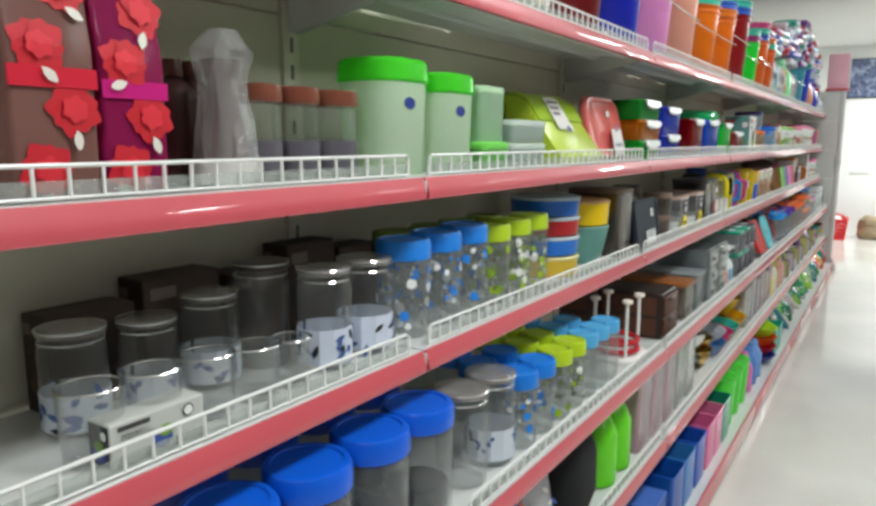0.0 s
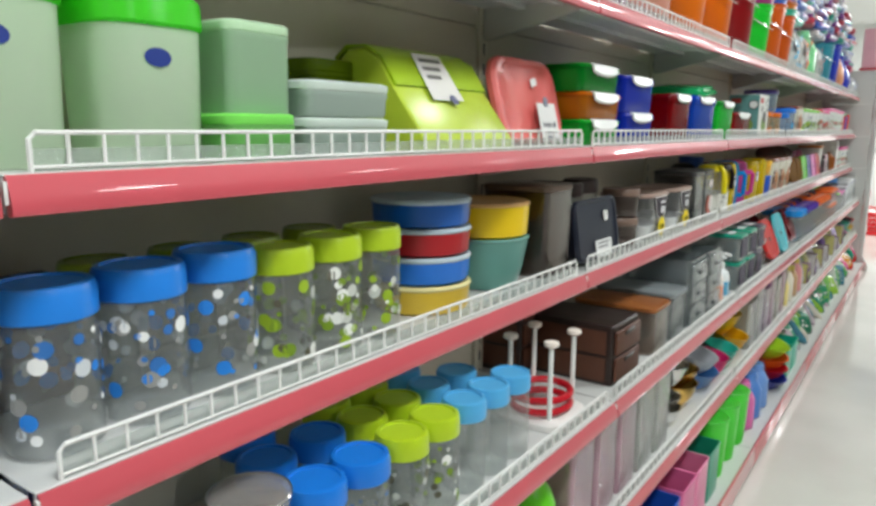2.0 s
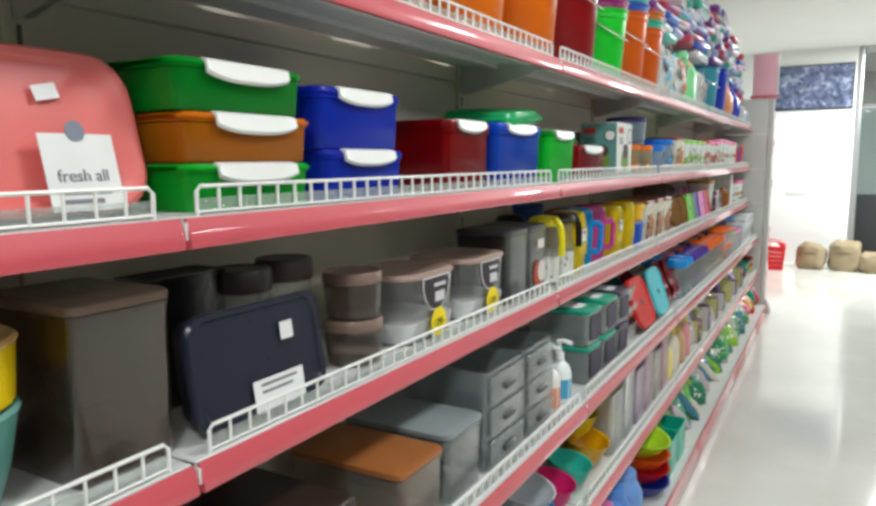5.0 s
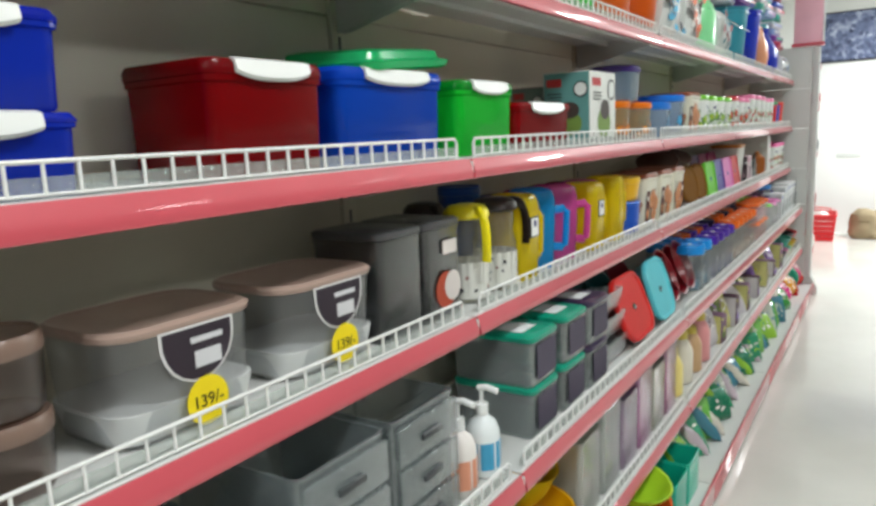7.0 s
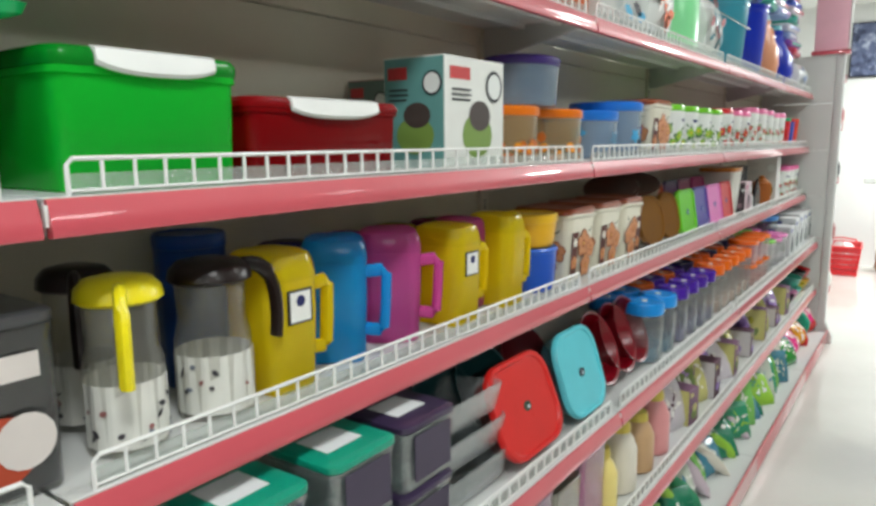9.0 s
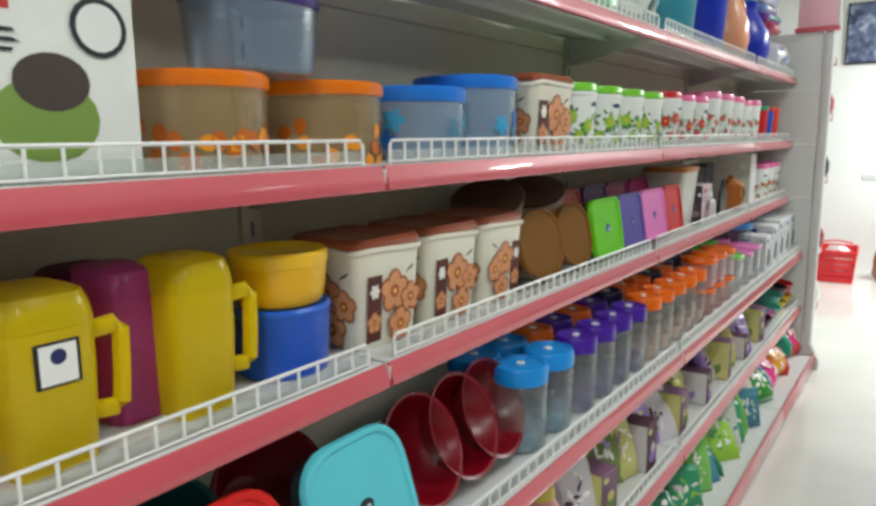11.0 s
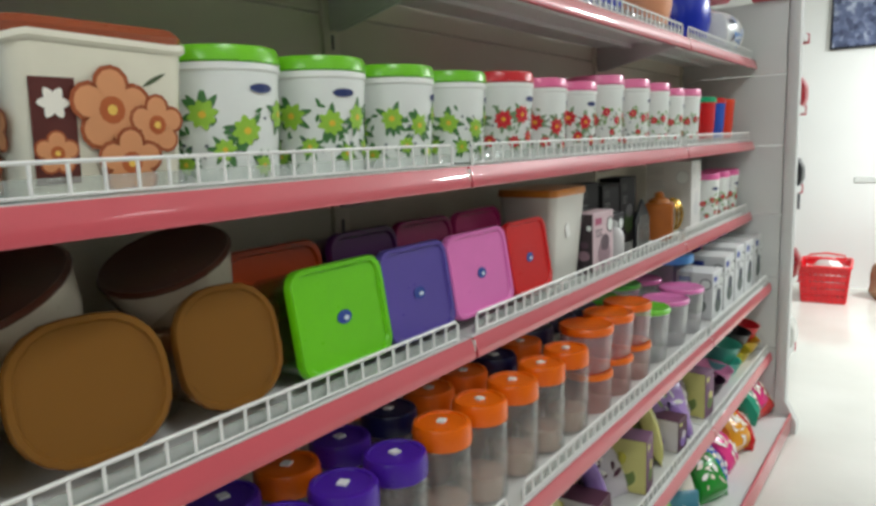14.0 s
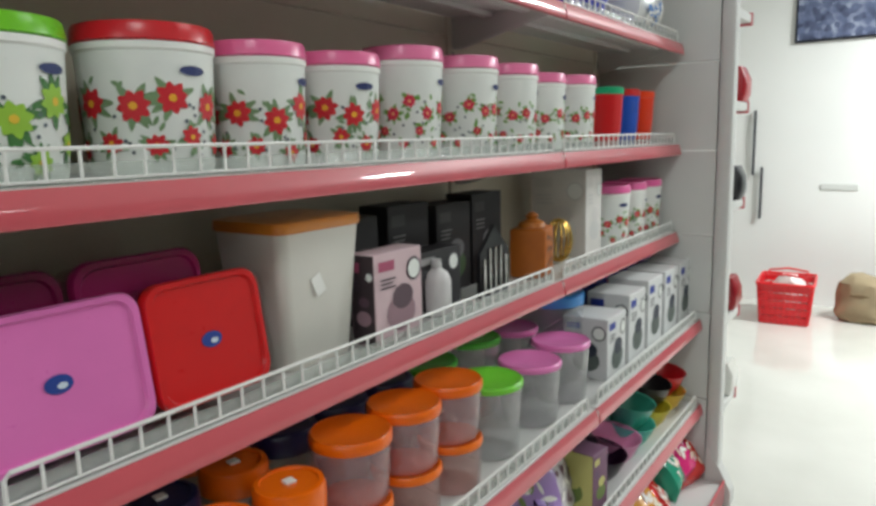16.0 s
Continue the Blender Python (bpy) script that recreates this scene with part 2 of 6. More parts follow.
def round_wrap(r, lift=0.0008, dr=0.0):
    """u along the curve, v up; dr: how much wider it gets per metre of height."""
    return lambda u, v: ((r + dr * v + lift) * math.cos(u / r), (r + dr * v + lift) * math.sin(u / r), v)


def words(body, size, material, parent, at, label=""):
    cu = bpy.data.curves.new("lettering", "FONT")
    cu.body, cu.size, cu.align_x, cu.align_y, cu.extrude = body, size, "CENTER", "CENTER", 0.0004
    tmp = new("lettering", cu)
    me = bpy.data.meshes.new_from_object(tmp)
    bpy.data.objects.remove(tmp)
    me.materials.append(material)
    ob = new("lettering", me)
    ob.parent, ob.matrix_basis = parent, at
    if label:
        tagged(ob, label=label)
    return ob


# ---- the room ----
def structure(name, x0, x1, y0, y1, z0, z1, material, label, category):
    ob = part(name, block(x0, x1, y0, y1, z0, z1), material, None, label, smooth=False)
    return tagged(ob, category=category, kind="structure")


XL, XR, YN, YF = -2.7, 3.4, -3.0, 11.2
structure("floor", XL - 0.2, XR + 0.2, YN - 0.2, 15.2, -0.1, 0.0, FLOOR, "glossy pale cream polished floor of the shop", "floor")
structure("ceiling", XL - 0.2, XR + 0.2, YN - 0.2, 15.2, CEIL, CEIL + 0.15, CEILING, "plain white painted shop ceiling", "ceiling")
structure("wall_west", XL - 0.15, XL, YN, 15.2, 0, CEIL, WALL, "plain white wall behind the shelving", "wall")
# east and south walls are never in view; kept dark to lower the fill
structure("wall_east", XR, XR + 0.15, YN, 15.2, 0, CEIL, DIM, "unseen closing wall across the aisle, dark to cut bounce light", "wall")
structure("wall_south", XL, XR, YN - 0.15, YN, 0, CEIL, DIM, "unseen closing wall at the aisle start, dark to cut bounce light", "wall")
structure("wall_north", XL, 0.13, YF, YF + 0.16, 0, CEIL, WALL, "bright white wall closing the aisle", "wall")
structure("wall_far", 0.13, XR, 14.2, 14.35, 0, CEIL, WALL, "white wall beyond the glass partition", "wall")

# glass partition beside the end wall
part_root = thing("glass_partition", "aluminium framed glass partition beside the white wall", "partition", pose(0.13, YF + 0.06, 0), kind="structure")
for px in (0.035, 1.02, 2.0, 3.0):
    part("mullion", block(px - 0.025, px + 0.025, -0.03, 0.03, 0, CEIL, 0.004), ALU, part_root)
for z0, z1 in ((0, 0.08), (1.84, 1.9), (2.48, CEIL)):
    part("rail", block(0.07, 2.99, -0.025, 0.025, z0 + 0.001, z1 - 0.001, 0.004), ALU, part_root)
for px in (0.065, 1.05, 2.03):
    part("pane", block(px, px + 0.93, -0.004, 0.004, 0.085, 1.835), PANE, part_root).visible_shadow = False
part("kick_panel", block(0.07, 1.0, -0.012, -0.006, 0.09, 0.86, 0.002), plastic(52, 54, 56), part_root, "dark grey lower panel")

# framed picture on the end wall
pic = thing("framed_picture", "dark blue grey photo collage in a thin frame", "picture", pose(-0.33, YF - 0.002, 2.12))
part("picture_frame", loft([[(x * 0.43, -d, z * 0.26) for x, z in ((-1, -1), (1, -1), (1, 1), (-1, 1))] for d in (0.0, 0.022)]), plastic(36, 36, 44), pic)
part("photo", loft([[(x * 0.415, -d, z * 0.245) for x, z in ((-1, -1), (1, -1), (1, 1), (-1, 1))] for d in (0.0225, 0.026)]), collage(), pic, smooth=False)

# grey smudge plate and wall handles
plate = thing("wall_plate", "small pale grey plate fixed to the white wall", "wall fitting", pose(-0.43, YF, 0.86))
part("cover", loft([ring(0.12, 0.025, 0.01, 0.0), ring(0.115, 0.02, 0.01, 0.008)]), surface("pale_grey_paint", lin(205, 208, 204), 0.5), plate, at=pose(0, 0, 0, 90, 0, 0))

# ceiling lamp housings
for lx, ly, watts in LAMP_ROWS:
    h = thing("ceiling_light", "square white ceiling light panel switched on", "ceiling light", pose(lx, ly, CEIL), "ceiling lights")
    bm = bmesh.new()
    for x0, x1, y0, y1 in ((-0.21, 0.21, -0.21, -0.185), (-0.21, 0.21, 0.185, 0.21), (-0.21, -0.185, -0.184, 0.184), (0.185, 0.21, -0.184, 0.184)):
        block(x0, x1, y0, y1, -0.03, 0, bm=bm)
    part("housing", bm, ALU, h, smooth=False)

# ---- shelving ----
SEAMS = [7.025 - 1.2175 * k for k in range(6, 0, -1)] + [7.025, 7.945]
BACK_X = -0.93
# level: height of the shelf's top, x of its front
LEVEL = {4: (1.543, -0.643), 3: (1.223, -0.643), 2: (0.933, -0.643), 1: (0.642, -0.557), 0: (0.347, -0.545)}
wire_me = None


def price_rail(y0, y1):
    """A tilted channel with lips, facing the aisle."""
    prof = ((0.0, 0.0), (0.002, 0.002), (0.004, 0.001), (0.008, -0.010), (0.0105, -0.018), (0.012, -0.028), (0.011, -0.033), (0.004, -0.034), (0.0, -0.032))
    return loft([[(x, y, z) for x, z in prof] for y in (y0, y0 + 0.002, y1 - 0.002, y1)])


def bay(y0, y1, first):
    w = y1 - y0
    root = thing("shelving_bay", "white steel shop shelving bay with red price rails", "shelving", pose(0, y0, 0), "shelving bays")
    # back panels, stacked
    for z0 in (0.10, 0.38, 0.66, 0.94, 1.22, 1.50):
        part("back_panel", block(BACK_X - 0.018, BACK_X, 0.022, w - 0.022, z0, z0 + 0.277, 0.002), BACK, root)
    for yy in ((0.0, w) if first else (w,)):
        bm = block(BACK_X - 0.03, BACK_X + 0.006, yy - 0.02, yy + 0.02, 0, 1.79, 0.003)
        up = part("upright", bm, BACK, root, "slotted white steel upright")
        sl = bmesh.new()
        for k in range(34):
            block(BACK_X + 0.0055, BACK_X + 0.0075, yy - 0.003, yy + 0.003, 0.14 + k * 0.048, 0.165 + k * 0.048, bm=sl)
        tagged(part("slot_row", sl, DARKJ, up, smooth=False), kind="stuff")
    for lv, (z, fx) in LEVEL.items():
        d = fx - BACK_X
        bm = block(BACK_X + 0.008, fx, 0.003, w - 0.003, z - 0.003, z, 0.0012)
        sh = part("shelf", bm, STEEL, root)
        part("front_lip", block(fx - 0.004, fx - 0.001, 0.003, w - 0.003, z - 0.034, z - 0.0035), STEEL, sh, smooth=False)
        for xx in (0.35, 0.68):
            part("stiffener", block(BACK_X + d * xx, BACK_X + d * xx + 0.02, 0.006, w - 0.006, z - 0.014, z - 0.0035), STEEL, sh, smooth=False)
        part("price_rail", price_rail(0.004, w - 0.004), RED, sh, "glossy red plastic price rail", at=pose(fx + 0.0005, 0, z - 0.003))
        part("rail_end", block(fx + 0.001, fx + 0.0075, 0.0005, 0.0035, z - 0.026, z - 0.006), WIRE, sh, "white end cap of the price rail", smooth=False)
        for yy in (0.006, w - 0.009):
            prof = ((BACK_X + 0.01, z - 0.004), (fx - 0.03, z - 0.004), (fx - 0.03, z - 0.022), (BACK_X + 0.03, z - 0.075), (BACK_X + 0.01, z - 0.075))
            part("bracket", loft([[(x, y, zz) for x, zz in prof] for y in (yy, yy + 0.003)]), STEEL, sh, smooth=False)
        # wire guard
        g0, g1, gx, top = 0.03, w - 0.03, fx - 0.006, z + 0.034
        bm = tube([(gx, g0, z), (gx, g0, top - 0.006), (gx, g0 + 0.006, top), (gx, g1 - 0.006, top), (gx, g1, top - 0.006), (gx, g1, z)], 0.0026, 6)
        tube([(gx, g0, z + 0.004), (gx, g1, z + 0.004)], 0.0018, 6, bm)
        guard = part("wire_guard", bm, WIRE, root, "white wire guard along the shelf edge")
        part("clear_strip", block(gx - 0.0045, gx - 0.003, g0, g1, z, z + 0.020), clear_of(226, 236, 230, 0.75), guard, smooth=False)
        count = int((g1 - g0) / 0.034)
        global wire_me
        for k in range(1, count):
            if wire_me is None:
                o = part("wire", tube([(0, 0, 0.003), (0, 0, 0.033)], 0.0021, 6), WIRE, guard)
                wire_me = o.data
            else:
                o = new("wire", wire_me)
                o.parent = guard
            o.matrix_basis = pose(gx, g0 + (g1 - g0) * k / count, z)
    # base deck and kick rail
    part("base_deck", block(BACK_X + 0.008, -0.462, 0.002, w - 0.002, 0.060, 0.077, 0.002), STEEL, root)
    part("plinth", block(-0.50, -0.485, 0.003, w - 0.003, 0.0, 0.0595), DARKJ, root, "dark recessed plinth", smooth=False)
    part("kick_rail", block(-0.461, -0.452, 0.003, w - 0.003, 0.012, 0.092, 0.003), RED, root, "red base rail along the floor")
    return root


for i, (a, b) in enumerate(zip(SEAMS, SEAMS[1:])):
    bay(a, b, i == 0)

# end unit across the run: stacked panels, column, foot, red cap
end = thing("end_panel", "tall white steel end panel with a red cap strip", "shelving end", pose(0, 7.955, 0))
for z0, z1 in ((0.06, 0.36), (0.363, 0.66), (0.663, 0.92), (0.923, 1.2), (1.203, 1.48), (1.483, 1.765)):
    part("panel", block(BACK_X, -0.525, 0.0, 0.02, z0, z1, 0.002), STEEL, end)
part("column", block(-0.522, -0.478, -0.008, 0.05, 0, 1.765, 0.008), STEEL, end)
part("cap_strip", block(-0.66, -0.455, -0.02, 0.06, 1.767, 1.79, 0.004), RED, end, "red cap strip")
part("foot", loft([[(x, y, z) for x, z in ((-0.52, 0.0), (-0.435, 0.0), (-0.435, 0.05), (-0.47, 0.12), (-0.52, 0.2))] for y in (-0.011, 0.045)]), STEEL, end, smooth=False)
head_sign = thing("header_board", "pale pink header board standing on the end panel", "sign", pose(-0.56, 7.97, 1.79))
part("board", block(-0.09, 0.09, -0.006, 0.006, 0, 0.33, 0.004), surface("pink_board", lin(244, 186, 200), 0.4), head_sign)
part("edge_strip", block(0.092, 0.102, -0.008, 0.008, 0, 0.33, 0.002), WHITE_P, head_sign)
# shelves of the end unit, seen from the side
for z, goods in ((0.30, 0), (0.62, 1), (1.02, 2), (1.36, 3), (1.66, 4)):
    part("end_shelf", block(-0.90, -0.50, 0.052, 0.33, z - 0.03, z, 0.003), STEEL, end)
    part("end_price_rail", block(-0.90, -0.496, 0.332, 0.342, z - 0.038, z + 0.006, 0.003), RED, end, "red price rail")

# ---- goods: builders ----
def spot(level, y, depth, back=0.03):
    """Where a thing stands: on a shelf, its front this far behind the shelf's edge."""
    y += 0.33 * depth + 0.7 * max(0.0, back - 0.05) if level >= 2 else 0.25 * depth + (0.08 if level == 1 else 0.06)
    if level == 4:
        y += min(0.3, 0.1 * max(0.0, y - 1.0))
    if level < 0:
        return pose(-0.462 - back - depth / 2, y, 0.0775)
    z, fx = LEVEL[level]
    return pose(fx - back - depth / 2, y, z + 0.0005)


def canister(y, w, h, lid, scheme, seed, level=3, back=0.03):
    """White round canister with a coloured lid and printed flowers."""
    r, h = w / 2, h * 1.01
    rng = random.Random(seed)
    names = {"green": "white plastic canister with bright green lid and green flower print",
             "red": "white plastic canister with red lid and red flower print",
             "pink": "white plastic canister with pink lid and small red flowers"}
    t = thing("canister", names[scheme], "canister", spot(level, y, w, back) @ pose(0, 0, 0, 0, 0, rng.uniform(-12, 12)), "printed canisters")
    hb = h * 0.86
    dr = (r * 0.985 - r * 0.90) / hb
    part("body", lathe([(r * 0.80, 0), (r * 0.88, 0.003), (r * 0.90, 0.012), (r * 0.985, hb)], 32), plastic(232, 236, 232), t)
    part("rim", lathe([(r * 0.985, hb - 0.008), (r * 1.01, hb - 0.006), (r * 1.01, hb + 0.001), (r * 0.98, hb + 0.002)], 32), plastic(240, 242, 238), t)
    part("lid", lathe([(r * 0.99, hb + 0.0025), (r * 1.02, hb + 0.004), (r * 1.0, h - 0.006), (r * 0.97, h - 0.001), (r * 0.88, h), (r * 0.86, h - 0.004)], 32), plastic(*lid), t)
    petal, heart, green = {"green": ((150, 196, 66), (226, 190, 60), (70, 120, 66)), "red": ((206, 40, 52), (236, 170, 50), (120, 150, 110)),
                           "pink": ((208, 44, 76), (240, 170, 120), (110, 160, 70))}[scheme]
    wraps = [round_wrap(r * 0.90, 0.0006 + 0.0004 * k, dr) for k in range(4)]
    bm = bmesh.new()
    step = {"green": 0.048, "red": 0.046, "pink": 0.035}[scheme]
    big = {"green": 0.019, "red": 0.019, "pink": 0.012}[scheme]
    n = max(3, int(2 * math.pi * r / step))
    for k in range(n):
        u = (k - n / 2) * 2 * math.pi * r * 0.9 / n + rng.uniform(-0.004, 0.004)
        v = hb * (0.56 if k % 2 else 0.49) + rng.uniform(-0.008, 0.008)
        for uu, vv, s in ((u, v, big), (u + step * 0.45, v - hb * 0.30, big * 0.72)):
            for j in range(7):
                leaf(bm, wraps[0], uu, vv, s * 1.5, s * 0.45, rng.uniform(0, 6.28), 2)
            for j in range(8):
                leaf(bm, wraps[1], uu, vv, s * rng.uniform(0.85, 1.05), s * 0.56, 2 * math.pi * j / 8 + 0.2, 0)
            disc(bm, wraps[2], uu, vv, s * 0.24, 1, 8)
        for j in range(5):
            leaf(bm, wraps[0], u + rng.uniform(-0.03, 0.03), hb * rng.uniform(0.12, 0.7), 0.012, 0.005, rng.uniform(0, 6.28), 2)
            disc(bm, wraps[0], u + rng.uniform(-0.03, 0.03), hb * rng.uniform(0.15, 0.6), 0.0024, 3, 6)
    tagged(part("flower_print", bm, [paper(*petal), paper(*heart), paper(*green), paper(90, 100, 110)], t, smooth=False), kind="stuff")
    bm = bmesh.new()
    u0 = rng.uniform(-0.02, 0.03)
    blob(bm, wraps[3], [(u0 + 0.016 * math.cos(a), hb * 0.80 + 0.0055 * math.sin(a)) for a in (2 * math.pi * i / 14 for i in range(14))])
    part("brand_oval", bm, paper(36, 52, 104), t, smooth=False)
    return t


def clip_box(y, w, d, h, colour, lidc, level=3, back=0.035, z=0.0, clip=True, turn=0.0, label="", body=None):
    """Rounded rectangular storage box with a lid and a white clip."""
    m = spot(level, y, d, back) @ pose(0, 0, z, 0, 0, turn)
    t = thing("storage_box", label, "storage box", m, "clip lid boxes")
    hx, hy, hb = d / 2, w / 2, h * 0.86
    part("body", loft([ring(hx * 0.88, hy * 0.91, 0.012, 0.0), ring(hx * 0.91, hy * 0.935, 0.016, 0.004), ring(hx * 0.95, hy * 0.96, 0.018, hb * 0.93),
                       ring(hx * 0.98, hy * 0.985, 0.018, hb * 0.94), ring(hx * 0.98, hy * 0.985, 0.018, hb)]), body or tint_of(*colour, 0.45), t)
    part("lid", loft([ring(hx * 0.99, hy, 0.02, hb + 0.0005), ring(hx, hy, 0.02, hb + 0.004), ring(hx, hy, 0.02, h - 0.008), ring(hx * 0.95, hy * 0.96, 0.018, h - 0.001),
                      ring(hx * 0.9, hy * 0.92, 0.018, h - 0.003)]), tint_of(*lidc, 0.2), t)
    if clip:
        bm = bmesh.new()
        cw = min(hy * 0.62, 0.085)
        loft([[(x, yy, zz) for x, zz in ((hx * 0.93, h + 0.001), (hx + 0.004, h - 0.002), (hx + 0.007, h - 0.014 - q), (hx + 0.003, h - 0.018 - q), (hx + 0.001, h - 0.006), (hx * 0.93, h - 0.001))]
              for yy, q in ((cw * f, 0.009 * (1 - abs(f) ** 3)) for f in (-1, -0.92, -0.8, -0.6, -0.35, 0, 0.35, 0.6, 0.8, 0.92, 1))], bm)
        part("clip", bm, WHITE_P, t, "white plastic snap clip")
    return t


def tub(y, w, h, body, lid, level=2, back=0.035, z=0.0, taper=0.85, lid_h=0.02, clear=False, label="", deep=None, name="tub", corner=None):
    """Round or oval food tub with an overhanging lid."""
    d = deep or w
    t = thing(name, label, "food container", spot(level, y, d, back) @ pose(0, 0, z), "food tubs")
    hx, hy = d / 2, w / 2
    e = corner or min(hx, hy)
    bmat = clear_of(*body, 0.45 if clear is True else clear) if clear else plastic(*body)
    hb = h - lid_h
    part("body", loft([ring(hx * taper * 0.94, hy * taper * 0.94, e, 0, 6), ring(hx * taper, hy * taper, e, 0.004, 6), ring(hx * (taper + (0.97 - taper) * 0.5), hy * (taper + (0.97 - taper) * 0.5), e, hb * 0.4, 6),
                       ring(hx * 0.97, hy * 0.97, e, hb, 6)]), bmat, t)
    part("lid", loft([ring(hx * 0.985, hy * 0.985, e, hb + 0.0005, 6), ring(hx, hy, e, hb + 0.003, 6), ring(hx, hy, e, h - 0.004, 6), ring(hx * 0.95, hy * 0.95, e, h, 6), ring(hx * 0.88, hy * 0.88, e, h - 0.003, 6)]), plastic(*lid), t)
    return t


def spotted_jar(y, w, h, lid, dots, level=2, back=0.035, seed=0, label="", count=46, fill=None):
    r = w / 2
    rng = random.Random(seed)
    t = thing("jar", label, "jar", spot(level, y, w, back) @ pose(0, 0, 0, 0, 0, rng.uniform(-20, 20)), "storage jars")
    hb = h * 0.86
    part("body", lathe([(r * 0.8, 0), (r * 0.93, 0.006), (r * 0.95, 0.03), (r * 0.95, hb * 0.9), (r * 0.86, hb * 0.96), (r * 0.86, hb)], 20), clear_of(232, 238, 236, 0.34), t)
    lid_p = part("lid", lathe([(r * 0.93, hb - 0.012), (r * 0.985, hb - 0.010), (r * 0.985, h - 0.008), (r * 0.93, h - 0.001), (r * 0.8, h), (r * 0.78, h - 0.003)], 24), plastic(*lid), t)
    if dots:
        bm = bmesh.new()
        w2 = round_wrap(r * 0.95, 0.0008)
        mats = [paper(*c) for c in dots]
        for k in range(count):
            disc(bm, w2, rng.uniform(-math.pi, math.pi) * r * 0.95, rng.uniform(0.02, hb * 0.86), rng.choice((0.0035, 0.006, 0.0095)), rng.randrange(len(mats)), 10)
        tagged(part("dot_print", bm, mats, t, smooth=False), kind="stuff")
    if fill:
        part("contents", lathe([(r * 0.8, 0.005), (r * 0.86, 0.02), (r * 0.86, hb * fill[3])], 14), clear_of(*fill[:3], 1.6), t)
    return t


def glass_jar(y, w, h, level=2, back=0.03, band=(206, 214, 224), label="", steel=True, printed=False, seed=0, dark=False):
    r = w / 2
    rng = random.Random(seed)
    t = thing("glass_jar", label or "clear glass jar with a thin metal rim", "jar", spot(level, y, w, back), "glass jars")
    if steel:
        part("body", lathe([(r * 0.76, 0), (r * 0.84, 0.004), (r * 0.95, h), (r * 0.91, h), (r * 0.80, 0.010)], 20), GLASS, t)
    else:
        part("body", lathe([(r * 0.7, 0), (r * 0.9, 0.004), (r * 0.94, 0.02), (r * 0.97, h * 0.8), (r * 0.86, h * 0.88), (r * 0.86, h * 0.95)], 20), GLASS, t)
        part("lid", lathe([(r * 0.92, h * 0.93), (r * 0.97, h * 0.94), (r * 0.97, h - 0.002), (r * 0.9, h), (r * 0.6, h)], 20), plastic(70, 60, 56) if dark else clear_of(214, 206, 200, 1.0), t)
    for zz, rr in (((h * 0.995, 0.93),) if steel else ((h * 0.875, 0.90), (h * 0.985, 0.97))):
        part("rim_ring", tube([(r * rr * math.cos(a), r * rr * math.sin(a), zz) for a in (2 * math.pi * q / 20 for q in range(20))], 0.0016, 5, closed=True), CHROME, t, "bright rim")
    if printed:
        bm = bmesh.new()
        wr = round_wrap(r * 0.965, 0.0008)
        for k in range(12):
            u = (k - 6) * 2 * math.pi * r * 0.94 / 12
            blob(bm, wr, [(u, h * 0.08), (u + 0.5 * r, h * 0.08), (u + 0.5 * r, h * 0.42), (u, h * 0.42)], 0)
        wr = round_wrap(r * 0.965, 0.0014)
        for k in range(26):
            leaf(bm, wr, rng.uniform(-3, 3) * r, h * rng.uniform(0.1, 0.36), rng.uniform(0.01, 0.024), 0.008, rng.uniform(0, 6.28), rng.choice((1, 2, 2)))
        part("label_print", bm, [paper(*band), paper(30, 34, 40), paper(70, 96, 150)], t, smooth=False)
    return t


def flower_face(bm, wrap, u, v, r, rng):
    for k in range(5):
        a = 2 * math.pi * k / 5 + 0.3
        disc(bm, wrap[0], u + 0.62 * r * math.cos(a), v + 0.62 * r * math.sin(a), r * 0.52, 0, 12)
        disc(bm, wrap[1], u + 0.63 * r * math.cos(a), v + 0.63 * r * math.sin(a), r * 0.40, 1, 12)
    disc(bm, wrap[2], u, v, r * 0.36, 2, 10)
    disc(bm, wrap[3], u, v, r * 0.14, 3, 8)


